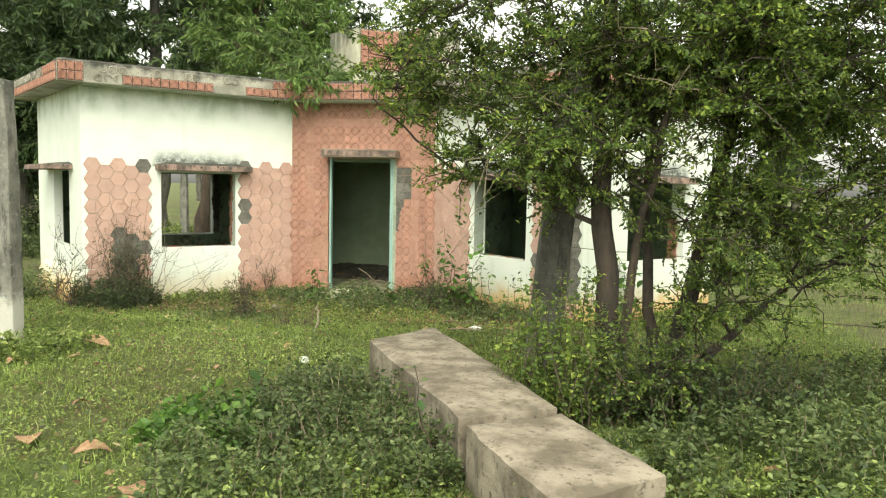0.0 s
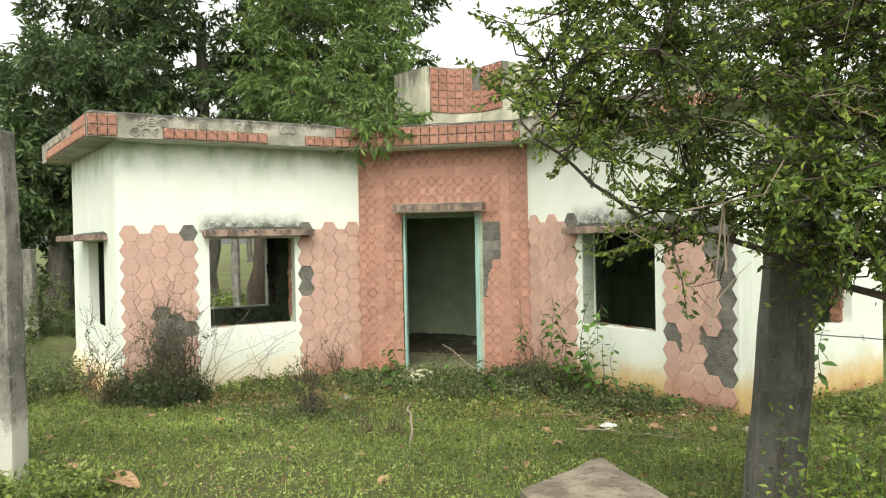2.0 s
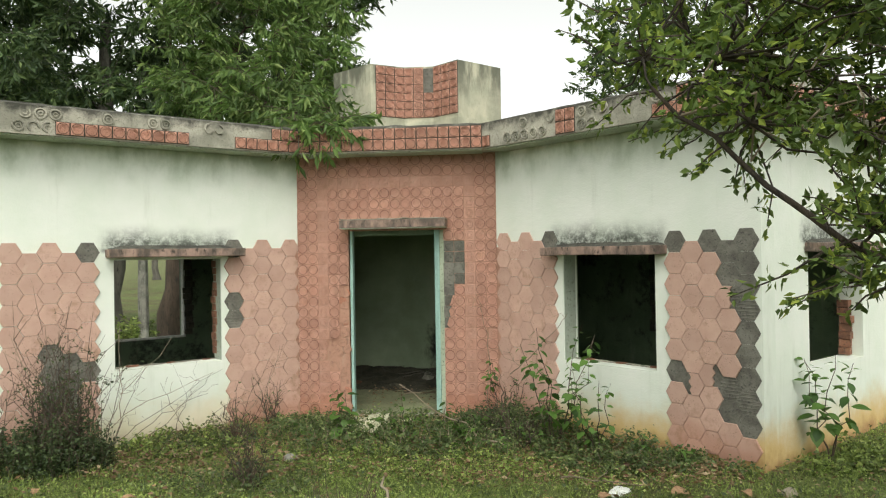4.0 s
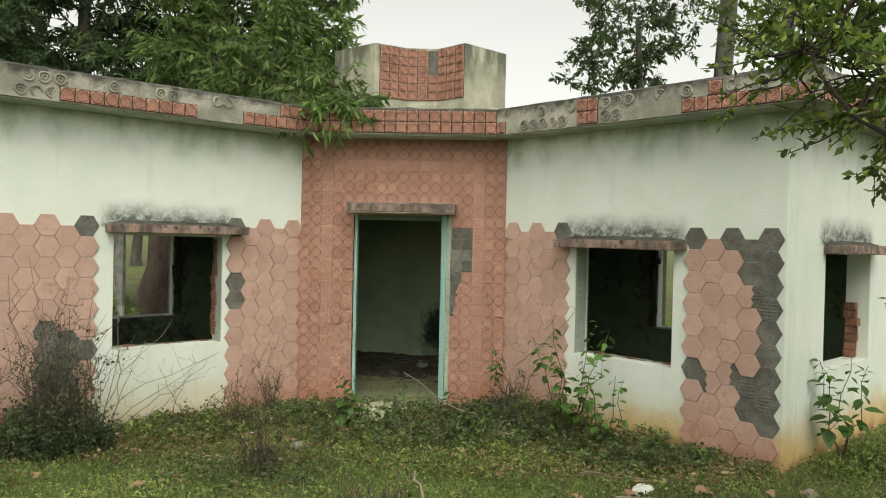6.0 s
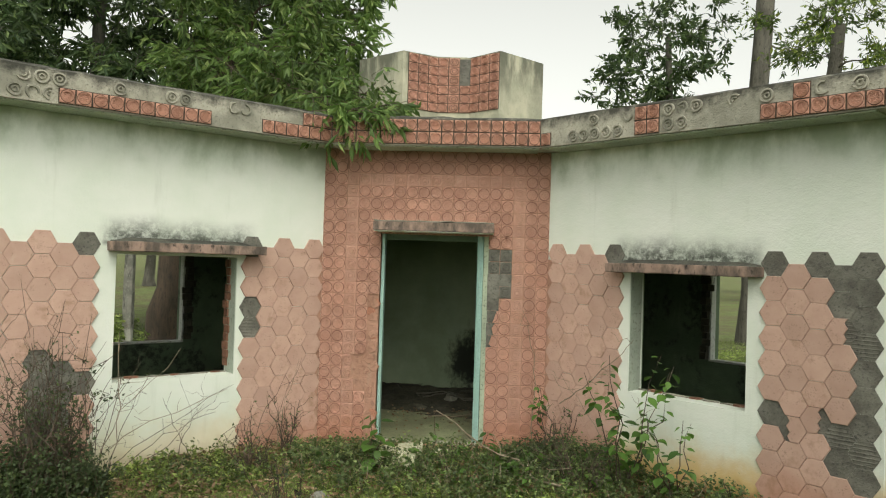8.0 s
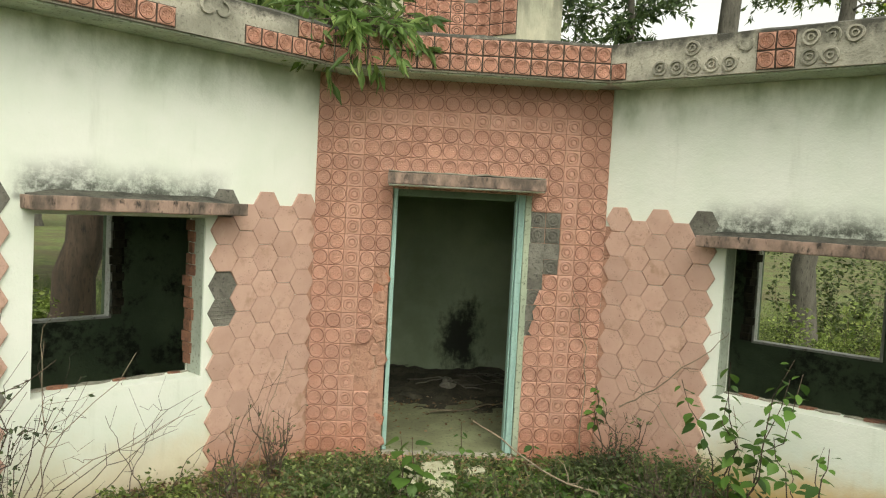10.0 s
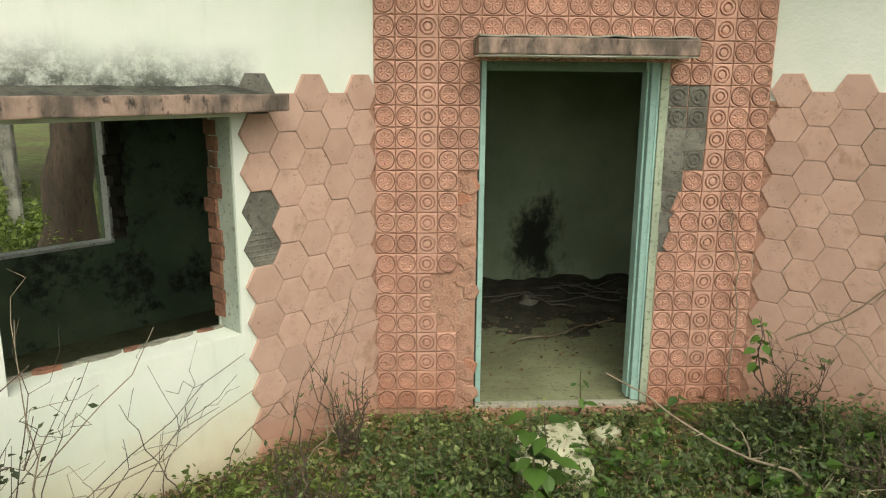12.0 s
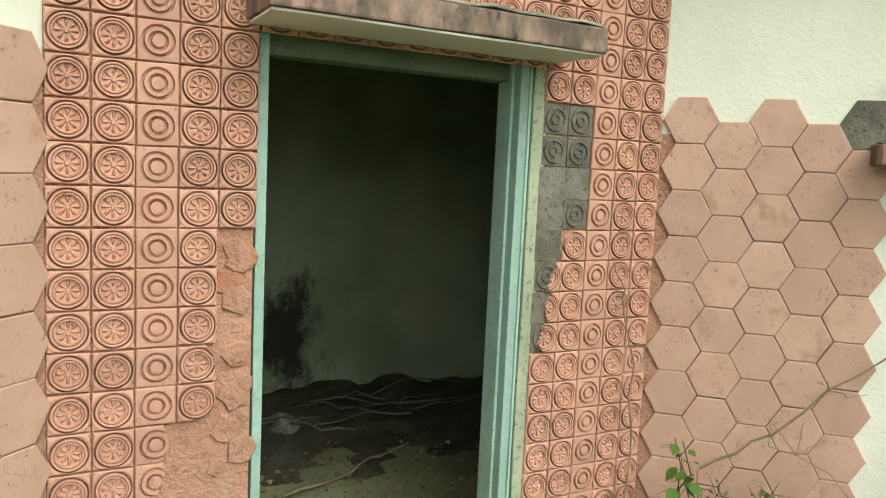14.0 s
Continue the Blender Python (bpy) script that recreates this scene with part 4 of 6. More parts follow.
# ---- roof turret: the house's own plan in small ----
def turret():
    """Three tiled faces folded like the front below, between two bare cement cheeks."""
    root = new("roof_turret")
    fl, il, ir, fr = Vector((-3.01, 12.32)), Vector((-2.63, 12.60)), Vector((-2.24, 12.60)), Vector((-1.90, 12.32))
    el, er = Vector((-3.60, 12.78)), Vector((-1.38, 12.82))
    ring = [el, fl, il, ir, fr, er, er + Vector((-0.2, 0.25)), el + Vector((0.2, 0.25))]
    zb, z0, z1 = 2.9, 3.42, 4.085
    v, f = prism([tuple(p) for p in ring], z0 - 0.12, z1)
    v = [(x, y, z + (0.02 * noise.noise((x * 5, y * 5, 2)) if z == z1 else 0)) for x, y, z in v]
    solid("body", v, f, M_TURRET, root)
    v, f = prism([tuple(p) for p in offset_ring(ring, 0.05)], zb, z0 - 0.06)
    solid("base", v, f, M_TURRET, root)
    for p, q, gap, bare in ((fl, il, None, 0.07), (il, ir, 2, 0.0), (ir, fr, None, 0.0)):
        m = wall_frame(p, q)
        n = 3
        length = (q - p).length - bare
        vv, ff = prism([(bare, -0.007), (bare + length, -0.007), (bare + length, 0.0), (bare, 0.0)], z0 + 0.005, z0 + 0.005 + 0.108 * (3 if gap else 6))
        piece("mortar_bed", shared("mortar_bed", vv, ff, M_GRIME), root, m)
        if gap:
            vv, ff = prism([(bare, -0.007), (bare + length * 2 / 3, -0.007), (bare + length * 2 / 3, 0.0), (bare, 0.0)], z0 + 0.33, z0 + 0.653)
            piece("mortar_bed", shared("mortar_bed", vv, ff, M_GRIME), root, m)
            vv, ff = prism([(length * 2 / 3 + 0.002, -0.004), (length, -0.004), (length, 0.0), (length * 2 / 3 + 0.002, 0.0)], z0 + 0.33, z0 + 0.64)
            piece("mortar_bed", shared("mortar_bed", vv, ff, M_MORTAR), root, m)
        for i in range(n):
            for r in range(6):
                if gap == i and r > 2:
                    continue
                plain = gap and i == 1
                j = random.uniform
                sc = Euler((j(-0.03, 0.03), j(-0.03, 0.03), j(-0.03, 0.03))).to_matrix().to_4x4() @ Matrix.Diagonal((0.95 * length / n / TW, 1, 0.103 / TH, 1))
                piece("ring_tile" if plain else "flower_tile", PLAIN_W if plain else FLOWER_W, root, m @ Matrix.Translation((bare + length * (i + 0.5) / n, -0.001, z0 + 0.06 + 0.108 * r)) @ sc)
    return tagged(root, "grey cement roof turret faced with clay tiles", "turret")


def streaked_cement():
    """Pale old cement with dark growth running down from the top edge."""
    n = Nodes("streaked_turret_cement")
    col = n.mix(n.ramp(n.noise(3.0, 5, 0.6), 0.35, 0.65), (0.56, 0.54, 0.41), (0.40, 0.40, 0.30))
    run = n.noise(4.5, 6, 0.65, None, (1, 1, 0.28))
    high = n.maths("ADD", n.axis(2), n.maths("MULTIPLY", n.noise(5, 4, 0.6), 0.6))
    col = n.mix(n.maths("MULTIPLY", n.ramp(run, 0.36, 0.60), n.ramp(high, 3.75, 4.35, 0.25, 0.9)), col, (0.11, 0.115, 0.085))
    fine = n.noise(48, 5, 0.7)
    col = n.mix(n.ramp(fine, 0.58, 0.72, 0, 0.4), col, (0.12, 0.12, 0.09))
    n.bump(fine, 0.6, 0.008)
    return n.done(col, 0.92)


M_TURRET = streaked_cement()
turret()

# ---- posts, slab, wire ----


def stone_post(x, y, w, d, h, lean=0.0, turn=0.0, label="tall grey granite fence post"):
    z = float(ground_z(x, y))
    root = new("fence_post")
    root.matrix_world = pose(x, y, z - 0.1, 0, lean, turn)
    bm = box_bm(-w / 2, w / 2, -d / 2, d / 2, 0, h + 0.1, 0.02, 0.012, 10, x * 3 + y)
    for v in bm.verts:
        t = v.co.z / h
        v.co.x *= 1.06 - 0.14 * t
        if t > 0.93:
            v.co.x *= 0.9
    part("shaft", bm, M_POSTD if lean > 2 else M_POST, root)
    return tagged(root, label, "fence post", "stone fence posts")


stone_post(-4.2, 5.66, 0.50, 0.14, 2.12, 0.5, 2, "broad grey granite fence post with white foot")
stone_post(0.265, 5.66, 0.235, 0.14, 2.15, 5.0, 6, "leaning grey granite fence post under the tree")
stone_post(4.6, 5.9, 0.24, 0.14, 1.9, -1.5)
stone_post(-8.0, 16.0, 0.16, 0.12, 1.9)
stone_post(-10.5, 13.2, 0.22, 0.14, 1.6)
stone_post(-5.3, 17.3, 0.16, 0.12, 1.9)
stone_post(3.9, 15.0, 0.16, 0.12, 1.8)


def slab_piece(corners, z, thick, tilt, label):
    """A broken length of cast slab; corners in plan, far left first, clockwise."""
    bm = bmesh.new()
    n = 9
    grid = {}
    a, b, c, d = [Vector(p) for p in corners]
    for i in range(n + 1):
        for j in range(n + 1):
            s, t = i / n, j / n
            p = (a * (1 - s) + b * s) * (1 - t) + (d * (1 - s) + c * s) * t
            w = noise.noise_vector((p.x * 5, p.y * 5, 1)) * (0.035 if i in (0, n) or j in (0, n) else 0.006)
            drop = 0.012 if i in (0, n) or j in (0, n) else 0
            for k in (0, 1):
                q = p + Vector((w.x, w.y))
                zz = z + tilt * t - drop + 0.006 * noise.noise((p.x * 3, p.y * 3, 5)) if k else z - thick + tilt * t + 0.01
                grid[i, j, k] = bm.verts.new((q.x, q.y, zz))
    for i in range(n):
        for j in range(n):
            bm.faces.new((grid[i, j, 1], grid[i + 1, j, 1], grid[i + 1, j + 1, 1], grid[i, j + 1, 1]))
            bm.faces.new((grid[i, j, 0], grid[i, j + 1, 0], grid[i + 1, j + 1, 0], grid[i + 1, j, 0]))
    for i in range(n):
        for j, s in ((0, 1), (n, -1)):
            q = (grid[i, j, 0], grid[i + 1, j, 0], grid[i + 1, j, 1], grid[i, j, 1])
            bm.faces.new(q)
            q = (grid[j, i, 0], grid[j, i + 1, 0], grid[j, i + 1, 1], grid[j, i, 1])
            bm.faces.new(q)
    bmesh.ops.recalc_face_normals(bm, faces=bm.faces[:])
    me = bpy.data.meshes.new("concrete_slab")
    bm.to_mesh(me)
    bm.free()
    me.materials.append(M_SLAB)
    return tagged(new("concrete_slab", me), label, "slab", "broken slab pieces")


slab_piece([(-0.87, 5.15), (-0.51, 5.74), (0.41, 3.83), (-0.04, 3.57)], 0.492, 0.30, 0.0, "long broken concrete slab lying in weeds")
slab_piece([(0.0, 3.50), (0.43, 3.76), (0.81, 3.09), (0.42, 2.74)], 0.485, 0.30, -0.01, "shorter broken concrete slab lying in weeds")


# ---- growing things ----
class Buffer:
    """Collects tubes and leaves into one mesh."""

    def __init__(self):
        self.v, self.f, self.n = [], [], 0

    def tube(self, pts, radii, n=6):
        pts = np.asarray(pts, float)
        d = np.gradient(pts, axis=0)
        d /= np.linalg.norm(d, axis=1)[:, None] + 1e-9
        ref = np.where(np.abs(d[:, 2:3]) > 0.9, np.array([[1.0, 0, 0]]), np.array([[0, 0, 1.0]]))
        a = np.cross(d, ref)
        a /= np.linalg.norm(a, axis=1)[:, None] + 1e-9
        b = np.cross(d, a)
        th = np.arange(n) * 2 * np.pi / n
        r = np.asarray(radii, float)[:, None, None]
        ring = pts[:, None, :] + r * (np.cos(th)[None, :, None] * a[:, None, :] + np.sin(th)[None, :, None] * b[:, None, :])
        m = len(pts)
        k = np.arange(m * n).reshape(m, n)
        q = np.stack([k[:-1], np.roll(k[:-1], -1, 1), np.roll(k[1:], -1, 1), k[1:]], -1).reshape(-1, 4) + self.n
        self.v.append(ring.reshape(-1, 3))
        self.f.append(q)
        self.n += m * n

    def leaves(self, p, d, length, width, rng, fold=0.25, droop=0.0, flat=0.0):
        """Diamond leaves at p along d; flat: how far their faces turn to the sky."""
        p, d = np.asarray(p, float), np.asarray(d, float)
        d = d / (np.linalg.norm(d, axis=1)[:, None] + 1e-9)
        d[:, 2] -= droop
        d = d / (np.linalg.norm(d, axis=1)[:, None] + 1e-9)
        side = np.cross(d, rng.normal(size=d.shape) + np.array([0, 0, flat]))
        side /= np.linalg.norm(side, axis=1)[:, None] + 1e-9
        up = np.cross(side, d)
        L, W = np.asarray(length)[:, None], np.asarray(width)[:, None]
        mid = p + d * L * 0.45
        q = np.stack([p, mid + side * W * 0.5 + up * W * fold, p + d * L, mid - side * W * 0.5 + up * W * fold], 1)
        m = len(p)
        self.v.append(q.reshape(-1, 3))
        k = np.arange(m * 4).reshape(m, 4) + self.n
        self.f.append(k)
        self.n += m * 4

    def mesh(self, name, material, parent=None, label="", smooth_it=False):
        v, f = np.concatenate(self.v), np.concatenate(self.f)
        me = bpy.data.meshes.new(name)
        me.vertices.add(len(v))
        me.vertices.foreach_set("co", v.astype(np.float32).ravel())
        me.loops.add(len(f) * 4)
        me.loops.foreach_set("vertex_index", f.astype(np.int32).ravel())
        me.polygons.add(len(f))
        me.polygons.foreach_set("loop_start", np.arange(0, len(f) * 4, 4, dtype=np.int32))
        me.polygons.foreach_set("use_smooth", np.full(len(f), smooth_it))
        me.update(calc_edges=True)
        me.materials.append(material)
        ob = new(name, me)
        if parent:
            ob.parent = parent
        if label:
            ob["label"] = label
        return ob


def bent(rng, a, b, n=6, wob=0.08, sag=0.0):
    """A wavering line from a to b."""
    a, b = np.asarray(a, float), np.asarray(b, float)
    t = np.linspace(0, 1, n)[:, None]
    w = rng.normal(size=(n, 3)) * wob * np.linalg.norm(b - a) * np.sin(np.pi * t)
    p = a + (b - a) * t + w
    p[:, 2] += sag * np.sin(np.pi * t[:, 0]) * np.linalg.norm(b - a)
    return p


def tree(name, label, seed, trunks, crowns, leaf, twigs, bark, leafmat, droop=0.3, dead=0):
    """A tree. trunks: lists of (points, radius at foot, radius at top); crowns: (centre, radii, clusters); leaf: (length, width); twigs: (twigs a cluster,
    twig length, leaves a twig)."""
    rng = np.random.default_rng(seed)
    root = new(name)
    base = np.array(trunks[0][0][0], float)
    root.location = tuple(base)
    nodes = []
    for pts, r0, r1 in trunks:
        pts = np.array(pts, float) - base
        fine = []
        for a, b in zip(pts, pts[1:]):
            fine += list(bent(rng, a, b, 5, 0.02)[:-1])
        fine.append(pts[-1])
        fine = np.array(fine)
        rad = np.linspace(r0, r1, len(fine))
        rad[0] *= 1.35
        buf = Buffer()
        buf.tube(fine, rad, 10)
        buf.mesh("trunk", bark, root, "", True)
        nodes += [(p, r) for p, r in zip(fine[len(fine) // 3:], rad[len(fine) // 3:])]
    limbs, crown = Buffer(), Buffer()
    np_, nr = np.array([n[0] for n in nodes]), np.array([n[1] for n in nodes])
    nt, tl, nl = twigs
    made = []
    for centre, radii, count in crowns:
        centre, radii = np.array(centre, float) - base, np.array(radii, float)
        for k in range(count):
            u = rng.normal(size=3)
            u /= np.linalg.norm(u)
            made.append(centre + u * radii * rng.uniform(0.25, 1.0) ** 0.6)
    made.sort(key=lambda c: np.min(np.linalg.norm(np_ - c, axis=1)))
    twig_p, twig_d = [], []
    for c in made:
        dist = np.linalg.norm(np_ - c, axis=1) + 0.6 * np.maximum(0, np_[:, 2] - c[2])
        i = int(np.argmin(dist))
        r = min(nr[i] * 0.62, 0.012 + 0.020 * dist[i])
        line = bent(rng, np_[i], c, 6, 0.07, 0.04)
        limbs.tube(line, np.linspace(r, max(0.004, r * 0.35), 6), 5)
        np_ = np.vstack([np_, line[2:]])
        nr = np.concatenate([nr, np.linspace(r, max(0.006, r * 0.4), 6)[2:]])
        out = (c - np_[i]) / (np.linalg.norm(c - np_[i]) + 1e-9)
        for j in range(nt):
            d = rng.normal(size=3) + out * 0.7
            d[2] = d[2] * 0.6 - droop * 0.5
            d /= np.linalg.norm(d)
            ln = tl * rng.uniform(0.5, 1.2)
            line = bent(rng, c, c + d * ln, 4, 0.08)
            limbs.tube(line, (0.005, 0.004, 0.003, 0.0015), 3)
            t = rng.uniform(0.15, 1.0, nl)[:, None]
            twig_p.append(c + d * ln * t + rng.normal(size=(nl, 3)) * 0.01)
            twig_d.append(d * 0.8 + rng.normal(size=(nl, 3)) * 0.75)
    p, d = np.concatenate(twig_p), np.concatenate(twig_d)
    m = len(p)
    crown.leaves(p, d, rng.uniform(0.65, 1.25, m) * leaf[0], rng.uniform(0.7, 1.2, m) * leaf[1], rng, 0.22, droop)
    limbs.mesh("branchwork", bark, root, "", True)["kind"] = "stuff"
    crown.mesh("crown", leafmat, root)["kind"] = "stuff"
    if dead:
        buf = Buffer()
        for k in range(dead):
            i = rng.integers(len(np_) // 7)
            d = rng.normal(size=3)
            d[2] = abs(d[2]) * 0.4
            e = np_[i] + d / np.linalg.norm(d) * rng.uniform(0.4, 1.0)
            line = bent(rng, np_[i], e, 7, 0.12)
            buf.tube(line, np.linspace(0.0045, 0.0012, 7), 4)
            for q in range(3):
                s = line[rng.integers(2, 6)]
                buf.tube(bent(rng, s, s + rng.normal(size=3) * 0.16, 4, 0.1), (0.0025, 0.002, 0.0015, 0.001), 3)
        buf.mesh("dead_wood", M_TWIG, root, "bare grey dead twigs")["kind"] = "stuff"
    return tagged(root, label, "tree")


G = lambda x, y: float(ground_z(x, y))
tree("tree", "leafy many-stemmed tree leaning over the fence line", 3,
     [([(0.75, 4.70, G(0.75, 4.7) - 0.05), (0.68, 4.73, 0.6), (0.62, 4.80, 1.5), (0.62, 4.95, 2.4), (0.70, 5.15, 3.4)], 0.085, 0.035),
      ([(0.62, 4.80, 1.32), (0.11, 4.93, 1.54), (-0.30, 4.97, 1.65), (-0.53, 4.95, 1.82), (-0.81, 4.95, 2.08)], 0.015, 0.005),
      ([(1.0, 4.78, G(1, 4.78) - 0.05), (1.12, 4.85, 0.75), (1.30, 5.0, 1.45), (1.5, 5.2, 2.3), (1.7, 5.4, 3.3)], 0.06, 0.03),
      ([(1.0, 4.78, G(1, 4.78)), (0.93, 4.9, 0.8), (0.92, 5.1, 1.5), (1.0, 5.4, 2.6)], 0.04, 0.022),
      ([(0.75, 4.70, G(0.75, 4.7)), (0.78, 4.75, 0.7), (0.85, 4.72, 1.4), (1.05, 4.6, 2.3)], 0.035, 0.018),
      ([(1.0, 4.78, G(1, 4.78)), (1.3, 4.8, 0.6), (1.75, 4.85, 1.05), (2.5, 4.9, 1.5)], 0.03, 0.015)],
     [((0.9, 5.2, 3.0), (1.3, 1.1, 1.0), 48), ((2.4, 5.2, 2.6), (1.3, 1.1, 1.2), 110), ((-0.25, 5.05, 2.35), (0.65, 0.5, 0.45), 20), ((-0.62, 5.02, 2.15), (0.24, 0.24, 0.22), 8), ((-0.35, 5.2, 2.25), (0.35, 0.3, 0.3), 5), ((0.05, 4.92, 1.68), (0.35, 0.15, 0.14), 8), ((0.55, 4.7, 2.0), (0.5, 0.35, 0.6), 40), ((1.0, 4.6, 2.6), (0.7, 0.5, 0.6), 22), ((1.35, 4.7, 2.15), (0.8, 0.5, 0.42), 50), ((1.95, 4.75, 1.55), (0.65, 0.4, 0.4), 18), ((1.3, 4.6, 1.2), (0.45, 0.3, 0.45), 20), ((2.5, 4.8, 1.3), (0.5, 0.4, 0.5), 16),
      ((1.15, 4.45, 0.55), (0.35, 0.22, 0.2), 4),
      ((0.1, 4.5, 3.3), (0.7, 0.7, 0.5), 12), ((2.4, 4.3, 3.2), (1.4, 0.8, 0.9), 70), ((3.4, 5.0, 2.7), (0.9, 0.8, 0.6), 30)],
     (0.033, 0.017), (10, 0.37, 40), M_BARKD, M_LEAF, 0.15, 34)
tree("tree", "bright green long-leaved tree behind the roof", 5,
     [([(-6.7, 14.3, -0.1), (-6.5, 14.3, 1.6), (-6.0, 14.2, 3.2), (-5.4, 14.0, 5.0)], 0.26, 0.10)],
     [((-4.9, 13.4, 4.6), (1.6, 1.2, 1.6), 84), ((-4.3, 12.2, 3.5), (0.8, 0.9, 0.5), 22), ((-3.35, 11.0, 3.15), (0.4, 0.5, 0.18), 10), ((-3.15, 10.42, 3.02), (0.32, 0.08, 0.06), 4), ((-5.3, 14, 6.4), (1.8, 1.4, 1.3), 50)],
     (0.16, 0.044), (9, 0.42, 13), M_BARK, M_LEAFM, 0.7)
DARK = [(-9.6, 17.5, 21, 1.0), (-13.2, 18.5, 22, 1.15), (-6.9, 20.5, 23, 1.2), (-12.2, 15.9, 24, 0.6)]
for x, y, seed, k in DARK:
    tree("tree", "tall dark dense tree behind the house", seed,
         [([(x, y, -0.1), (x + 0.2, y, 2.0), (x - 0.1, y + 0.2, 4.0), (x + 0.1, y, 6.5 * k)], 0.28, 0.1)],
         [((x, y, 4.6 * k), (2.5, 1.8, 1.8), 84), ((x + 0.6, y, 7.2 * k), (2.4, 1.9, 1.9), 84), ((x - 0.6, y - 0.4, 2.9), (2.0, 1.2, 0.8), 40)],
         (0.22, 0.065), (9, 0.6, 15), M_BARKG, M_LEAFD, 0.5)
tree("tree", "sparse dark tree far behind the house", 31,
     [([(2.4, 23, -0.1), (2.5, 23, 3.5), (2.3, 23, 7.5)], 0.18, 0.07)],
     [((2.2, 23, 7.3), (2.0, 1.4, 1.2), 42), ((1.6, 22.6, 5.9), (1.2, 1.0, 0.7), 14)], (0.20, 0.07), (7, 0.5, 10), M_BARKG, M_LEAFD, 0.3)
tree("tree", "tall bare-trunked tree far behind the house", 33,
     [([(4.0, 21.5, -0.1), (4.0, 21.5, 5), (4.1, 21.5, 13)], 0.26, 0.17)],
     [((4.0, 21.5, 12), (2.2, 1.6, 1.4), 40), ((5.2, 21.5, 7.0), (0.9, 0.6, 0.6), 8)], (0.16, 0.05), (6, 0.6, 9), M_BARKG, M_LEAFD, 0.3)
tree("tree", "slender tree close behind the back wall", 35,
     [([(2.9, 15.6, -0.1), (2.95, 15.6, 2.5), (3.3, 15.7, 5.5)], 0.19, 0.09)],
     [((3.6, 15.6, 5.4), (1.5, 1.3, 1.0), 40)], (0.12, 0.04), (7, 0.45, 12), M_BARKG, M_LEAF, 0.3)

# far trees: the dark kind again, out across the fields
far_kind = [o for o in scene.objects if o.name.startswith("tree") and o.get("label", "").startswith("tall dark")]
for i, (x, y) in enumerate([(-26, 34), (-34, 42), (-19, 40), (-44, 38), (-30, 60), (13, 44), (22, 40), (31, 46), (40, 36), (17, 62), (52, 50), (-12, 48), (8, 58), (-56, 50)]):
    c = copy_thing(far_kind[i % 3], pose(x, y, -0.1, 0, 0, 47 * i))
    tagged(c, "dark dense tree at the far field edge", "tree", "far trees")

# ---- barbed wire ----


def barbed_wire(a, b, sag, seed):
    rng = np.random.default_rng(seed)
    buf = Buffer()
    n = 40
    t = np.linspace(0, 1, n)[:, None]
    p = np.array(a) + (np.array(b) - np.array(a)) * t
    p[:, 2] -= sag * np.sin(np.pi * t[:, 0]) + rng.normal(size=n) * 0.006
    p[0], p[-1] = a, b
    buf.tube(p, np.full(n, 0.0025), 4)
    root = new("barbed_wire")
    buf.mesh("strand", M_WIRE, root)
    barbs = Buffer()
    for q in p[1:-1]:
        for k in range(2):
            d = rng.normal(size=3)
            d *= 0.018 / np.linalg.norm(d)
            barbs.tube(np.array([q - d, q, q + d]), (0.0008, 0.0016, 0.0008), 3)
    barbs.mesh("barbing", M_WIRE, root)["kind"] = "stuff"
    tagged(root, "rusty barbed wire strung between granite posts", "wire", "barbed wires")


for k, (za, zb, sg) in enumerate([(0.75, 0.72, 0.10), (1.12, 1.02, 0.06), (1.5, 1.32, 0.12)]):
    barbed_wire((0.48, 5.66, za), (4.5, 5.88, zb), sg, 40 + k)

# ---- ground plants ----
nL, nC, nR = np.array([SA, -CA]), np.array([0.0, -1.0]), np.array([-SA, -CA])
nLE, nRE = np.array([LEDIR.y * -1, LEDIR.x]), np.array([CA, -SA])


def outside(x, y, gap=0.03):
    """True where a point stands clear of the house."""
    p = np.stack([x, y], -1)
    front = ((p - np.array(CL)) @ nL > gap) & ((p - np.array(CL)) @ nC > gap) & ((p - np.array(CR)) @ nR > gap)
    le = (p - np.array(LC)) @ nLE > gap
    re = (p - np.array(RC)) @ nRE > gap
    back = (y > CY + D + gap)
    return front | le | re | back


def on_slab(x, y):
    a, b = np.array([-0.70, 5.5]), np.array([0.62, 2.8])
    d = (b - a) / np.linalg.norm(b - a)
    rel = np.stack([x, y], -1) - a
    t = rel @ d
    s = rel @ np.array([-d[1], d[0]])
    return (np.abs(s) < 0.27) & (t > -0.1) & (t < np.linalg.norm(b - a) + 0.1)


def patchy(x, y, f, seed):
    """Cheap smooth noise from 0 to 1."""
    rng = np.random.default_rng(seed)
    z = np.zeros_like(x)
    for k in range(5):
        a, b, c = rng.uniform(-1, 1, 3) * (f * (1 + 0.6 * k), f * (1 + 0.6 * k), 6)
        z += np.sin(a * x + b * y + c)
    return 0.5 + 0.5 * np.tanh(z / 1.8)


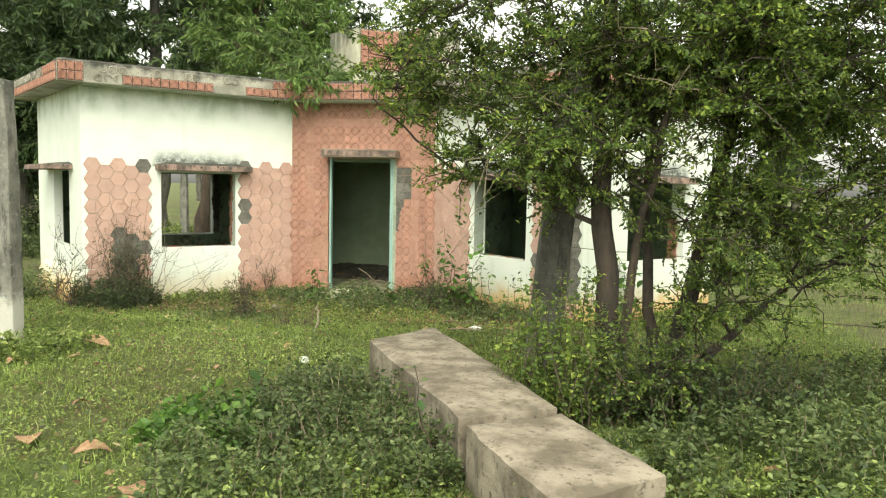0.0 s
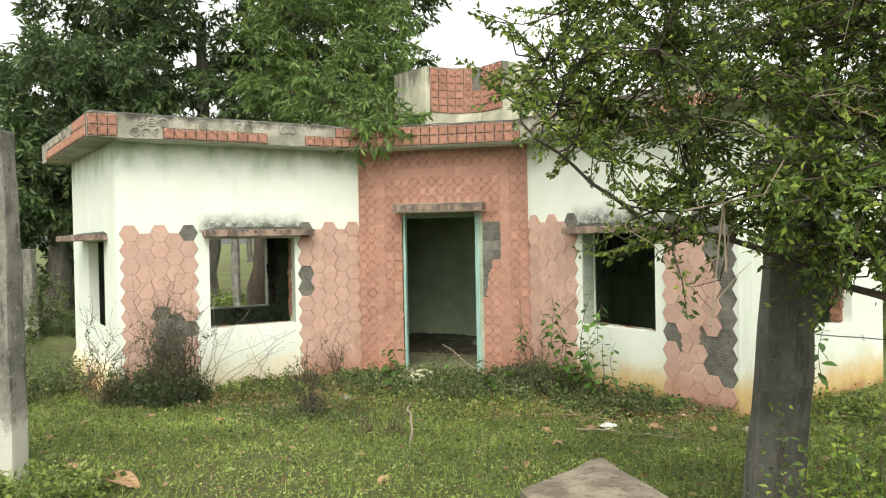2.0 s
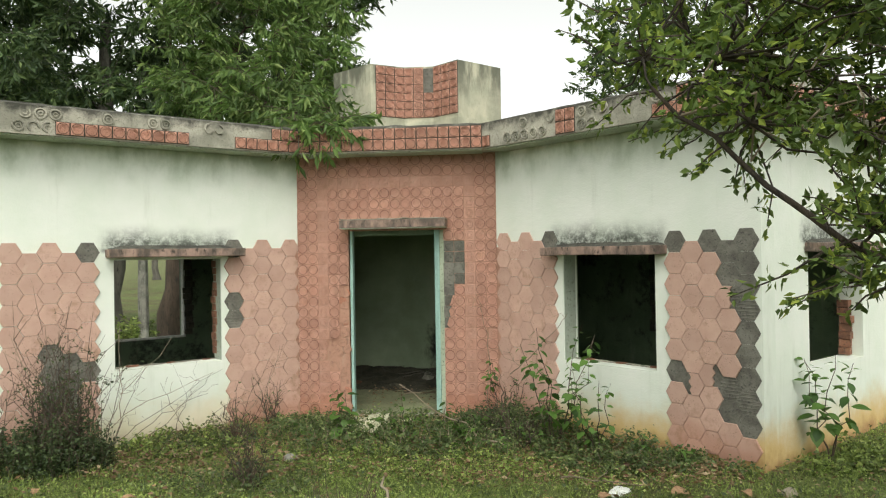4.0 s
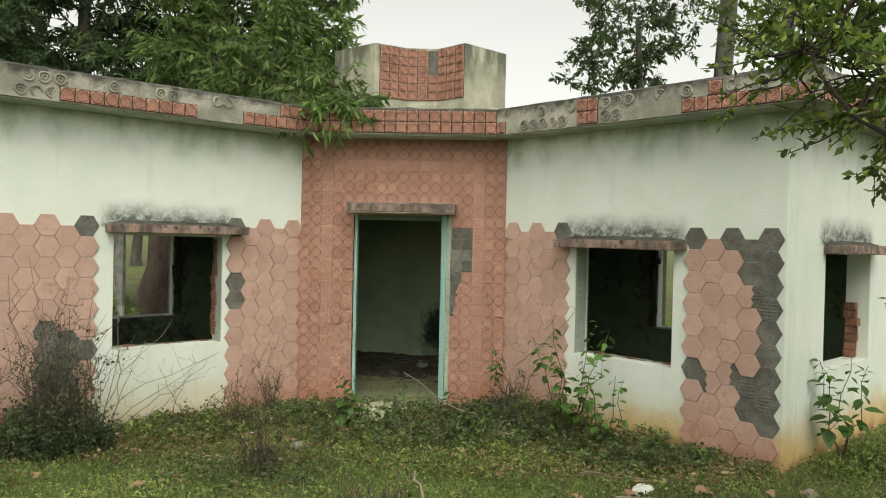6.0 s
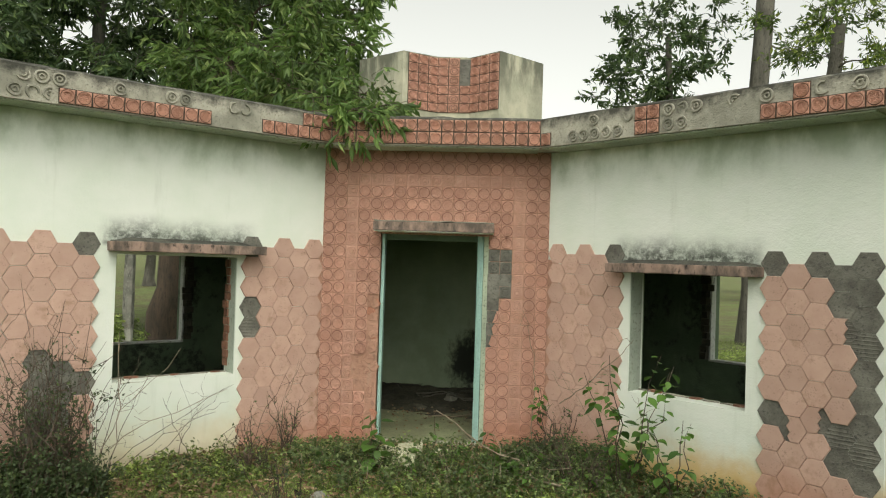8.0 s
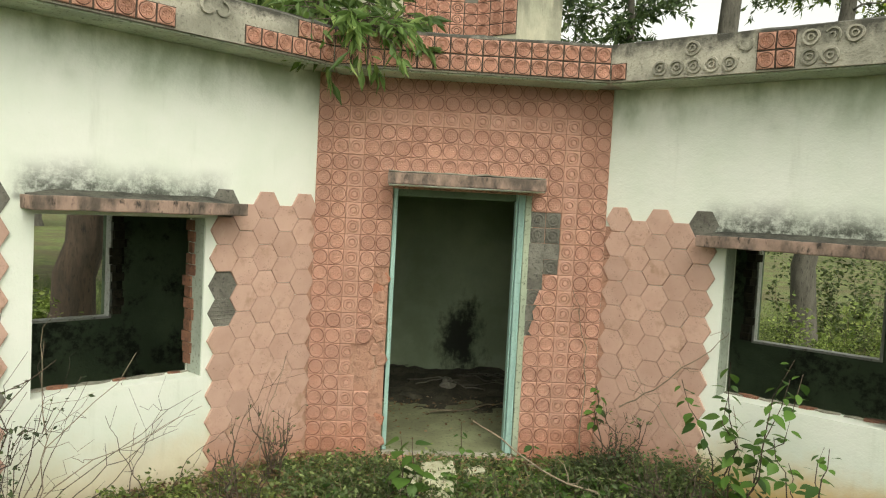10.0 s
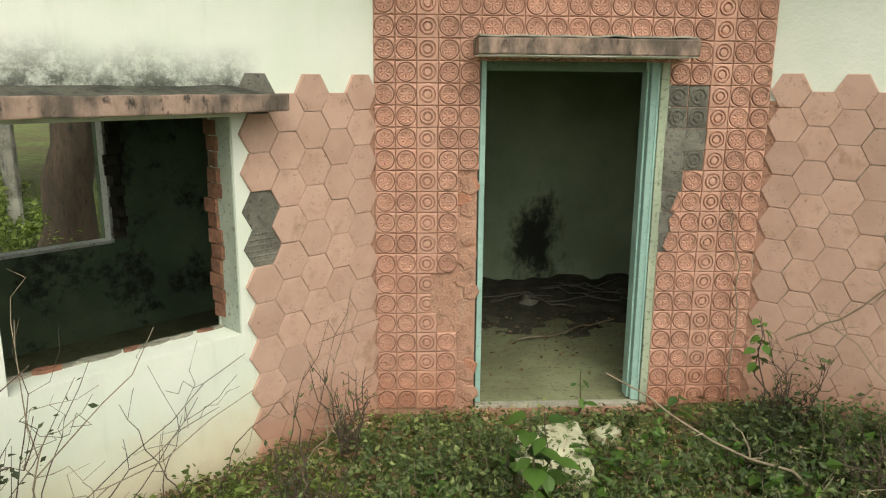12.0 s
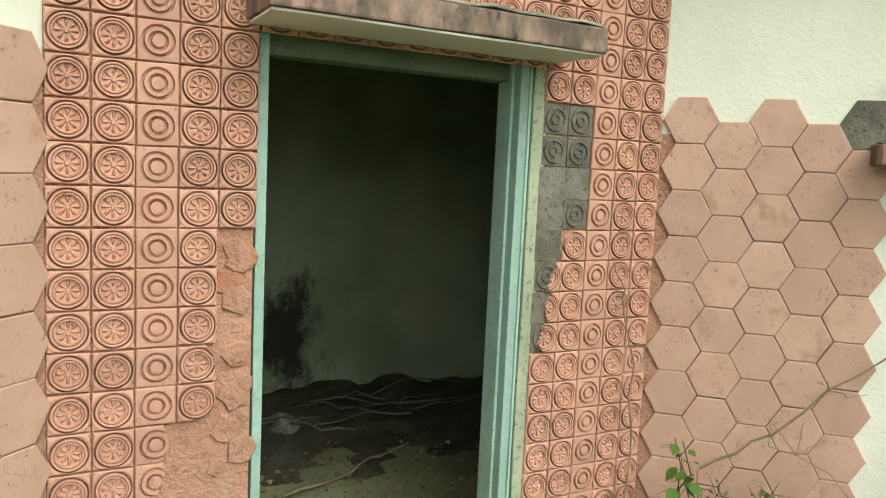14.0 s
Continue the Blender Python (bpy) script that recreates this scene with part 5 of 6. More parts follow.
def cover(name, label, n, box, size, high, material, seed, blade=False, thin=0.0):
    rng = np.random.default_rng(seed)
    x, y = rng.uniform(box[0], box[1], n), rng.uniform(box[2], box[3], n)
    dens = 0.45 * patchy(x, y, 2.2, seed + 1) + 0.55 * patchy(x, y, 8.5, seed + 2)
    ok = outside(x, y) & ~on_slab(x, y) & (rng.uniform(size=n) < 1 - thin + thin * dens)
    x, y, dens = x[ok], y[ok], dens[ok]
    m = len(x)
    z = ground_z(x, y) + (0 if blade else rng.uniform(0.0, 1.0, m) * high * (0.4 + 0.9 * dens))
    d = rng.normal(size=(m, 3))
    d[:, 2] = np.abs(d[:, 2]) * (2.2 if blade else 0.35) + (0.7 if blade else 0.1)
    buf = Buffer()
    L = rng.uniform(0.6, 1.4, m) * (high if blade else size)
    W = np.full(m, 0.005) if blade else L * rng.uniform(0.45, 0.75, m)
    buf.leaves(np.stack([x, y, z], -1), d, L, W, rng, 0.12, 0.0, 0.0 if blade else 2.2)
    ob = buf.mesh(name, material)
    return tagged(ob, label, "plants", kind="stuff")


cover("creeping_weeds", "low creeping green weeds covering the ground", 235000, (-6.4, 3.4, 2.0, 10.65), 0.021, 0.055, M_COVER, 101, False, 0.6)
cover("creeping_weeds", "darker leafy weeds in clumps on the ground", 24000, (-6.4, 3.4, 2.0, 10.65), 0.032, 0.10, M_SCRUB, 111, False, 1.0)
cover("grass", "short thin green grass blades among weeds", 130000, (-6.4, 3.6, 1.6, 10.65), 0.0, 0.075, M_COVER, 103, True, 0.8)
cover("grass", "rough field grass beside the house", 42000, (2.0, 12.0, 3.5, 22.0), 0.0, 0.10, M_COVER, 105, True)
cover("grass", "rough field grass and weeds beyond the end wall", 60000, (-16.0, -6.2, 3.5, 20.0), 0.0, 0.19, M_SCRUB, 107, True)
cover("creeping_weeds", "low creeping green weeds in the field", 30000, (-7.0, 6.0, 13.3, 19.0), 0.05, 0.12, M_COVER, 109)


def litter(n, box, seed):
    """Small dead leaves and bits of straw on the soil."""
    rng = np.random.default_rng(seed)
    x, y = rng.uniform(box[0], box[1], n), rng.uniform(box[2], box[3], n)
    near = np.exp(-np.abs(np.minimum.reduce([(np.stack([x, y], -1) - np.array(CL)) @ nL, (np.stack([x, y], -1) - np.array(CL)) @ nC, (np.stack([x, y], -1) - np.array(CR)) @ nR])) / 0.7)
    ok = outside(x, y) & ~on_slab(x, y) & (rng.uniform(size=n) < 0.25 + 0.75 * near)
    x, y = x[ok], y[ok]
    m = len(x)
    d = rng.normal(size=(m, 3))
    d[:, 2] *= 0.25
    buf = Buffer()
    L = rng.uniform(0.02, 0.06, m)
    buf.leaves(np.stack([x, y, ground_z(x, y) + rng.uniform(0.015, 0.07, m)], -1), d, L, L * rng.uniform(0.15, 0.6, m), rng, 0.2)
    return tagged(buf.mesh("leaf_litter", M_DRY), "brown dead leaves and straw among the weeds", "litter", kind="stuff")


litter(15000, (-6.4, 3.4, 2.0, 10.65), 131)
litter(20000, (-4.6, 0.4, 8.4, 10.65), 132)


def weeds(name, label, centre, radii, high, n, size, material, seed, stems=60):
    """A patch of knee-high weeds: thin stems and leaves, thick in the middle."""
    rng = np.random.default_rng(seed)
    root = new(name)
    cz = G(*centre)
    root.location = (centre[0], centre[1], cz)
    st, lv = Buffer(), Buffer()
    P, Dd = [], []
    per = max(4, n // stems)
    for k in range(stems):
        a, r = rng.uniform(0, 2 * np.pi), np.sqrt(rng.uniform())
        x, y = centre[0] + radii[0] * r * np.cos(a), centre[1] + radii[1] * r * np.sin(a)
        if not outside(np.array([x]), np.array([y]), 0.06)[0] or on_slab(np.array([x]), np.array([y]))[0]:
            continue
        h = high * (rng.uniform(0.25, 1.25) if name == "shrub" else rng.uniform(0.45, 1.1) * (1.1 - 0.5 * r))
        p0 = np.array([x - centre[0], y - centre[1], G(x, y) - cz - 0.01])
        lean = rng.normal(size=2) * (0.15 if name == "shrub" else 0.28) * h
        line = bent(rng, p0, p0 + np.array([lean[0], lean[1], h]), 5, 0.06)
        st.tube(line, (0.004, 0.0035, 0.003, 0.002, 0.001), 3)
        t = rng.uniform(0.1, 1.0, per)
        i = np.minimum((t * 4).astype(int), 3)
        f = (t * 4 - i)[:, None]
        P.append(line[i] * (1 - f) + line[i + 1] * f + rng.normal(size=(per, 3)) * 0.025)
        d = rng.normal(size=(per, 3))
        d[:, 2] *= 0.5
        Dd.append(d)
    P, Dd = np.concatenate(P), np.concatenate(Dd)
    m = len(P)
    L = rng.uniform(0.5, 1.3, m) * size
    lv.leaves(P, Dd, L, L * rng.uniform(0.45, 0.7, m), rng, 0.15, 0.1, 1.4)
    st.mesh("stalk_tangle", M_TWIG if material is M_SCRUB else M_BARK, root)["kind"] = "stuff"
    lv.mesh("foliage", material, root)["kind"] = "stuff"
    return tagged(root, label, "weeds")


weeds("weed_patch", "tangled dusty green weeds beside the slab", (-0.72, 3.85), (0.72, 1.35), 0.34, 22000, 0.032, M_SCRUB, 201, 300)
weeds("weed_patch", "thick green weeds under the tree", (1.85, 3.55), (1.2, 1.1), 0.26, 24000, 0.034, M_SCRUB, 202, 320)
weeds("weed_patch", "thick green weeds in the fence line", (3.0, 4.9), (1.3, 0.9), 0.36, 12000, 0.036, M_SCRUB, 203, 180)
weeds("weed_patch", "grassy green weeds beside the slab", (1.5, 3.0), (0.8, 0.7), 0.2, 5000, 0.03, M_COVER, 240, 120)
weeds("weed_patch", "grassy green weeds beside the slab", (-0.6, 3.0), (0.6, 0.7), 0.18, 4000, 0.03, M_COVER, 241, 110)
weeds("weed_patch", "dark leafy weeds at the broken slab end", (0.72, 2.72), (0.42, 0.22), 0.40, 3200, 0.036, M_SCRUB, 255, 70)
weeds("shrub", "bright green shrub at the foot of the tree", (0.42, 4.48), (0.34, 0.22), 0.70, 6500, 0.033, M_LEAF, 204, 80)
weeds("shrub", "tangled green shrub between the stems", (1.15, 4.5), (0.7, 0.25), 0.38, 7000, 0.032, M_BUSH, 205, 150)
weeds("weed_patch", "low leafy weeds on rubble before the doorway", (-2.1, 9.7), (1.35, 0.75), 0.27, 12000, 0.036, M_SCRUB, 206, 300)
weeds("weed_patch", "dark low weeds along the wall foot", (-0.4, 9.3), (0.7, 0.7), 0.18, 5200, 0.04, M_SCRUB, 207, 120)
weeds("weed_patch", "low weeds along the limewashed wall foot", (-4.2, 9.6), (0.7, 0.6), 0.16, 4200, 0.035, M_COVER, 208, 120)
weeds("weed_patch", "tall leafy weeds along the tiled wall foot", (-1.05, 10.0), (0.5, 0.35), 0.34, 5000, 0.034, M_SCRUB, 218, 80)
weeds("weed_patch", "dark brown weeds along the wall foot", (0.15, 8.95), (0.6, 0.35), 0.16, 2600, 0.035, M_SCRUB, 219, 90)
weeds("shrub", "dark twiggy shrub against the tiled wall corner", (-4.94, 8.86), (0.24, 0.20), 0.75, 2400, 0.030, M_BUSH, 209, 100)
weeds("shrub", "dark twiggy shrub spreading by the wall corner", (-5.02, 8.68), (0.58, 0.32), 0.34, 10000, 0.034, M_BUSH, 210, 190)
weeds("weed_patch", "dark leafy weeds under the window", (-4.15, 9.45), (0.65, 0.35), 0.14, 3200, 0.03, M_SCRUB, 250, 120)
weeds("weed_patch", "dark leafy weeds by the entrance wall", (-3.1, 10.05), (0.5, 0.45), 0.20, 4200, 0.032, M_SCRUB, 251, 110)
weeds("weed_patch", "dark leafy weeds by the entrance wall", (-1.35, 10.15), (0.45, 0.4), 0.26, 4200, 0.034, M_BUSH, 252, 110)
weeds("weed_patch", "dark leafy weeds in the forecourt", (-2.0, 8.9), (1.1, 0.45), 0.13, 3400, 0.032, M_COVER, 253, 150)
weeds("weed_patch", "dark leafy weeds in the forecourt", (-3.3, 8.3), (0.7, 0.35), 0.12, 2600, 0.03, M_SCRUB, 254, 120)


def twig_bush(label, centre, high, spread_, stems, leaves, seed, bark, leafmat):
    """A nearly bare bush: forked wiry stems fanning out from one foot, a few small leaves."""
    rng = np.random.default_rng(seed)
    x, y = centre
    root = new("shrub")
    root.location = (x, y, G(x, y) - 0.01)
    tw, lv = Buffer(), Buffer()
    P, Dd = [], []
    for k in range(stems):
        a, h = rng.uniform(0, 6.28), high * rng.uniform(0.5, 1.1)
        foot = np.array([np.cos(a), np.sin(a), 0]) * spread_ * 0.2 * rng.uniform()
        tip = np.array([np.cos(a), np.sin(a), 0]) * spread_ * rng.uniform(0.2, 1.0) + np.array([0, 0, h])
        gx_, gy_ = np.array([x + tip[0]]), np.array([y + tip[1]])
        if not outside(gx_, gy_, 0.05)[0]:
            tip[:2] *= -0.3
        line = bent(rng, foot, tip, 8, 0.05)
        tw.tube(line, np.linspace(0.006, 0.0015, 8), 4)
        for q in range(6):
            i = rng.integers(2, 7)
            d = rng.normal(size=3) + np.array([0, 0, 0.7])
            e = line[i] + d / np.linalg.norm(d) * rng.uniform(0.1, 0.28) * high
            fork = bent(rng, line[i], e, 5, 0.08)
            tw.tube(fork, np.linspace(0.003, 0.001, 5), 3)
            P += [fork[rng.integers(1, 5)] for _ in range(leaves)]
    P = np.array(P)
    Dd = rng.normal(size=P.shape)
    L = rng.uniform(0.015, 0.04, len(P))
    lv.leaves(P, Dd, L, L * 0.55, rng, 0.15, 0.1)
    tw.mesh("stalk_tangle", bark, root)["kind"] = "stuff"
    lv.mesh("foliage", leafmat, root)["kind"] = "stuff"
    return tagged(root, label, "shrub")


twig_bush("small dark bare twiggy shrub in the forecourt", (-3.12, 8.22), 0.42, 0.24, 16, 2, 211, M_BARK, M_BUSH)
twig_bush("small dark bare twiggy shrub by the window wall", (-3.72, 9.55), 0.50, 0.28, 14, 1, 212, M_BARK, M_SCRUB)
twig_bush("tall wiry dark shrub against the tiled wall corner", (-4.98, 8.80), 1.25, 0.55, 26, 3, 261, M_BARK, M_BUSH)
twig_bush("wiry brown shrub beyond the wall corner", (-5.45, 8.45), 1.0, 0.5, 18, 2, 262, M_BARK, M_SCRUB)
twig_bush("bare brown stems on the rubble before the door", (-1.15, 9.55), 0.45, 0.45, 16, 1, 263, M_BARK, M_SCRUB)
twig_bush("bare brown stems at the tiled wall foot", (-1.30, 10.32), 0.50, 0.25, 12, 2, 264, M_BARK, M_SCRUB)
twig_bush("bare brown stems at the window wall foot", (-3.62, 10.18), 0.55, 0.25, 10, 1, 265, M_BARK, M_SCRUB)
weeds("weed_patch", "dry pale weed stems in the grass", (-2.25, 7.45), (0.28, 0.2), 0.34, 160, 0.02, M_DRY, 213, 46)
weeds("shrub", "leafy green scrub beyond the back window", (-6.9, 13.0), (0.9, 0.7), 0.6, 5000, 0.06, M_COVER, 230, 90)
weeds("shrub", "leafy green scrub in the field behind", (-8.5, 15.5), (1.4, 0.9), 0.55, 7000, 0.08, M_COVER, 231, 110)
weeds("shrub", "leafy green scrub beyond the back window", (2.6, 13.6), (1.1, 0.7), 0.9, 6000, 0.06, M_COVER, 232, 100)
weeds("shrub", "leafy green scrub in the field behind", (4.8, 16.5), (1.8, 1.0), 1.4, 8000, 0.08, M_SCRUB, 233, 120)
weeds("shrub", "dusty green scrub at the field edge", (-10.6, 13.2), (1.5, 1.0), 1.0, 7000, 0.07, M_SCRUB, 234, 120)
weeds("shrub", "dusty green scrub at the field edge", (-13.5, 17.0), (2.2, 1.4), 1.5, 8000, 0.09, M_SCRUB, 235, 130)
weeds("weed_patch", "scrub along the far end wall", (-7.0, 8.6), (1.1, 1.0), 0.5, 6000, 0.045, M_SCRUB, 214, 140)
weeds("weed_patch", "green weeds along the end wall foot", (1.5, 9.2), (0.9, 0.5), 0.18, 4200, 0.045, M_COVER, 215, 110)
weeds("weed_patch", "leafy weeds by the granite post", (-3.5, 5.3), (0.35, 0.4), 0.22, 1500, 0.045, M_COVER, 216, 50)
weeds("weed_patch", "broad-leaved weeds in the grass", (-1.35, 3.9), (0.35, 0.45), 0.24, 1100, 0.07, M_LEAFS, 217, 40)


def sapling(base, high, leaves, size, seed, stems=1, spread_=0.12, bare=0.3, label="young broad-leaved plant by the wall"):
    """A thin-stemmed young plant with broad pointed leaves, each a mesh of its own."""
    rng = np.random.default_rng(seed)
    x, y = base
    root = new("sapling")
    root.location = (x, y, G(x, y) - 0.01)
    leaf_me = []
    for k in range(2):
        n = 7
        v, f = [], []
        for i in range(n):
            t = i / (n - 1)
            w = 0.36 * math.sin(math.pi * min(1, t * 1.02 + 0.02)) ** 0.8 * (1.15 - 0.5 * t)
            dz = -0.25 * t * t
            v += [(-w, t, dz + 0.10 * w), (0, t, dz), (w, t, dz + 0.10 * w)]
        for i in range(n - 1):
            f += [(3 * i, 3 * i + 1, 3 * i + 4, 3 * i + 3), (3 * i + 1, 3 * i + 2, 3 * i + 5, 3 * i + 4)]
        leaf_me.append(shared("leaf", v, f, M_LEAFS if k else M_LEAFD2))
    for s in range(stems):
        a = rng.uniform(0, 6.28)
        top = np.array([np.cos(a) * spread_, np.sin(a) * spread_ * 0.6, high * rng.uniform(0.75, 1.0)])
        line = bent(rng, (0, 0, 0), top, 7, 0.04)
        buf = Buffer()
        buf.tube(line, np.linspace(0.006, 0.002, 7), 5)
        buf.mesh("stem", M_BARK, root, "", True)
        for k in range(leaves):
            t = bare + (1 - bare) * (k + rng.uniform(0, 0.8)) / leaves
            i = min(5, int(t * 6))
            p = line[i] + (line[i + 1] - line[i]) * (t * 6 - i)
            sz = size * rng.uniform(0.6, 1.2) * (1.15 - 0.4 * t)
            m = Matrix.Translation(p) @ Euler((rng.uniform(-0.7, 0.3), rng.uniform(-0.4, 0.4), k * 2.4 + rng.uniform(-0.5, 0.5)), "XYZ").to_matrix().to_4x4() @ Matrix.Translation((0, 0.02, 0)) @ Matrix.Scale(sz, 4)
            piece("leaf", leaf_me[rng.random() < 0.7], root, m)
    return tagged(root, label, "plant")


M_LEAFD2 = leaf_mat("deep_sapling_leaf", (0.035, 0.085, 0.02), (0.06, 0.13, 0.03), (0.10, 0.19, 0.04))
sapling((-0.88, 9.55), 1.12, 20, 0.105, 301, 6, 0.36, 0.25, "tall broad-leaved weed before the window")
sapling((-0.55, 9.3), 0.66, 12, 0.10, 311, 4, 0.22, 0.2, "broad-leaved weed before the window")
sapling((1.22, 9.12), 0.95, 17, 0.13, 302, 4, 0.18, 0.3, "broad-leaved weed by the end wall")
sapling((-2.78, 9.62), 0.56, 12, 0.15, 303, 2, 0.08, 0.2, "light green young plant before the doorway")
sapling((-1.40, 10.42), 0.66, 10, 0.075, 304, 2, 0.09, 0.6, "thin young plant with few leaves at the tiled wall")
sapling((-2.38, 10.56), 0.36, 9, 0.07, 305, 1, 0.03, 0.15, "small leafy plant growing at the doorstep")
sapling((-1.95, 10.35), 0.30, 7, 0.11, 306, 1, 0.05, 0.2, "light green seedling by the doorstep")
sapling((-1.55, 10.1), 0.22, 6, 0.11, 307, 1, 0.05, 0.1, "light green seedling by the doorstep")
sapling((-2.55, 10.15), 0.18, 6, 0.10, 308, 1, 0.05, 0.1, "light green seedling by the doorstep")
for k, (x, y, h) in enumerate(((-2.2, 9.75, 0.26), (-2.0, 9.5, 0.2), (-1.7, 9.7, 0.24), (-1.35, 9.9, 0.3), (-2.9, 9.9, 0.22), (-3.15, 9.75, 0.18), (-1.1, 9.6, 0.26), (-0.15, 9.25, 0.24), (0.1, 8.95, 0.2))):
    sapling((x, y), h, 7 + k % 3, 0.085, 320 + k, 2, 0.08, 0.15, "light green seedling among low weeds")
weeds("weed_patch", "broad light green leaves among low weeds", (-1.7, 9.75), (1.1, 0.55), 0.2, 700, 0.07, M_LEAFS, 243, 60)
weeds("weed_patch", "bare brown stems among low weeds", (-1.9, 9.8), (1.3, 0.55), 0.30, 160, 0.02, M_DRY, 242, 44)
sapling((-1.25, 4.2), 0.42, 9, 0.10, 309, 2, 0.10, 0.2, "broad-leaved weed in the grass")
sapling((-0.15, 3.6), 0.52, 9, 0.06, 310, 1, 0.10, 0.4, "thin weed growing beside the slab")


def stick(name, pts, r0, r1, material, label, category="stick", forks=0, seed=1):
    rng = np.random.default_rng(seed)
    root = new(name)
    base = np.array(pts[0], float)
    root.location = tuple(base)
    line = np.concatenate([bent(rng, np.array(a) - base, np.array(b) - base, 5, 0.04)[: (None if i == len(pts) - 2 else -1)] for i, (a, b) in enumerate(zip(pts, pts[1:]))])
    buf = Buffer()
    buf.tube(line, np.linspace(r0, r1, len(line)), 6)
    buf.mesh("stem", material, root, "", True)
    for k in range(forks):
        q = line[rng.integers(1, len(line) - 1)]
        d = rng.normal(size=3)
        d[2] = abs(d[2]) * 0.7
        f = Buffer()
        f.tube(bent(rng, q, q + d / np.linalg.norm(d) * rng.uniform(0.12, 0.4), 5, 0.1), np.linspace(r1 * 1.2, 0.001, 5), 4)
        f.mesh("twig", material, root)
    return tagged(root, label, category)


stick("pale_stick", [(-1.83, 6.85, G(-1.83, 6.85) + 0.01), (-1.90, 7.15, 0.22), (-1.99, 7.42, 0.33)], 0.012, 0.007, M_TWIG, "pale peeled stick lying in the grass")
stick("fallen_branch", [(-1.25, 9.30, 0.02), (-1.8, 9.75, 0.16), (-2.35, 10.2, 0.40)], 0.009, 0.004, M_TWIG, "thin fallen branch lying across the weeds", "branch", 5, 4)
stick("dry_twig", [(-0.75, 7.9, 0.06), (-0.2, 7.8, 0.07), (0.35, 7.75, 0.06)], 0.008, 0.004, M_TWIG, "dry pale twig lying on the grass", "twig", 2, 5)
stick("dry_twig", [(-0.9, 8.5, 0.02), (-0.6, 8.35, 0.05), (-0.35, 8.28, 0.04)], 0.006, 0.003, M_TWIG, "dry pale twig lying on the grass", "twig", 2, 6)
for k, (a, b, c) in enumerate([((-4.75, 9.05, 0.0), (-4.6, 9.12, 0.5), (-4.25, 9.35, 0.95)), ((-4.85, 8.95, 0.0), (-4.5, 9.0, 0.35), (-3.95, 9.55, 0.62)), ((-4.7, 9.15, 0.0), (-4.65, 9.25, 0.5), (-4.7, 9.3, 1.0)),
                               ((-5.0, 8.8, 0.0), (-5.12, 8.75, 0.6), (-5.3, 8.7, 1.05)), ((-3.9, 9.9, 0.0), (-3.7, 9.85, 0.25), (-3.55, 9.95, 0.5)), ((-0.95, 9.75, 0.0), (-1.05, 9.9, 0.4), (-1.3, 10.2, 0.75))]):
    stick("bare_stem", [a, b, c], 0.004, 0.0015, M_TWIG, "thin bare dry stem leaning on the wall", "stem", 4, 20 + k)

stick("bare_stem", [(-1.28, 10.50, 0.45), (-1.10, 10.33, 0.62), (-0.82, 10.10, 0.95), (-0.74, 10.03, 1.08)], 0.006, 0.002, M_TWIG, "long bare stem leaning on the tiled wall", "stem", 3, 91)
stick("bare_stem", [(-1.50, 10.63, 0.02), (-1.49, 10.66, 0.6), (-1.56, 10.675, 1.05), (-1.62, 10.68, 1.25)], 0.005, 0.002, M_TWIG, "thin bare stem climbing the tiled wall", "stem", 1, 92)
stick("bare_stem", [(-3.75, 10.25, 0.0), (-3.72, 10.33, 0.3), (-3.62, 10.45, 0.75)], 0.004, 0.0015, M_TWIG, "thin bare stem climbing the tiled wall", "stem", 4, 93)
stick("bare_stem", [(-0.72, 9.85, 0.0), (-0.66, 9.92, 0.3), (-0.70, 9.98, 0.62)], 0.004, 0.0015, M_TWIG, "thin bare stem before the window wall", "stem", 3, 94)


wing = lambda s, off, z: (CL.x - s * CA + off * SA, CL.y - s * SA - off * CA, z)
for k, (s0, s1, s2, z1_, z2_) in enumerate(((1.95, 1.6, 0.85, 0.18, 0.56), (1.9, 1.75, 1.55, 0.35, 0.72), (1.98, 1.85, 1.78, 0.4, 0.95), (1.8, 1.45, 1.0, 0.22, 0.34), (1.7, 1.4, 1.1, 0.12, 0.42),
                                            (1.35, 1.30, 1.18, 0.15, 0.36), (1.25, 1.32, 1.45, 0.2, 0.5), (1.1, 0.95, 0.6, 0.15, 0.3), (0.75, 0.6, 0.35, 0.25, 0.62), (0.62, 0.45, 0.2, 0.2, 0.75), (2.3, 2.35, 2.5, 0.6, 1.45), (2.45, 2.4, 2.2, 0.7, 1.3))):
    foot = wing(s0, 0.16, 0.0)
    stick("bare_stem", [foot, wing(s1, 0.07, z1_), wing(s2, 0.03, z2_)], 0.0035, 0.0012, M_BARK, "thin bare dry stem straggling over the wall", "stem", 3, 120 + k)


def rock(name, at, size, material, label, category, seed, lift=0.0):
    bm = bmesh.new()
    bmesh.ops.create_icosphere(bm, subdivisions=2, radius=1)
    for v in bm.verts:
        w = noise.noise_vector(v.co * 1.3 + Vector((seed * 3.7, 0, 0))) * 0.45
        v.co = Vector(((v.co.x + w.x) * size[0], (v.co.y + w.y) * size[1], (v.co.z + w.z) * size[2]))
    me = bpy.data.meshes.new(name)
    bm.to_mesh(me)
    bm.free()
    me.materials.append(material)
    ob = new(name, me)
    ob.location = (at[0], at[1], (at[2] if len(at) > 2 else G(at[0], at[1])) + size[2] * 0.55 + lift)
    ob.rotation_euler = (0, 0, seed)
    return tagged(ob, label, category)


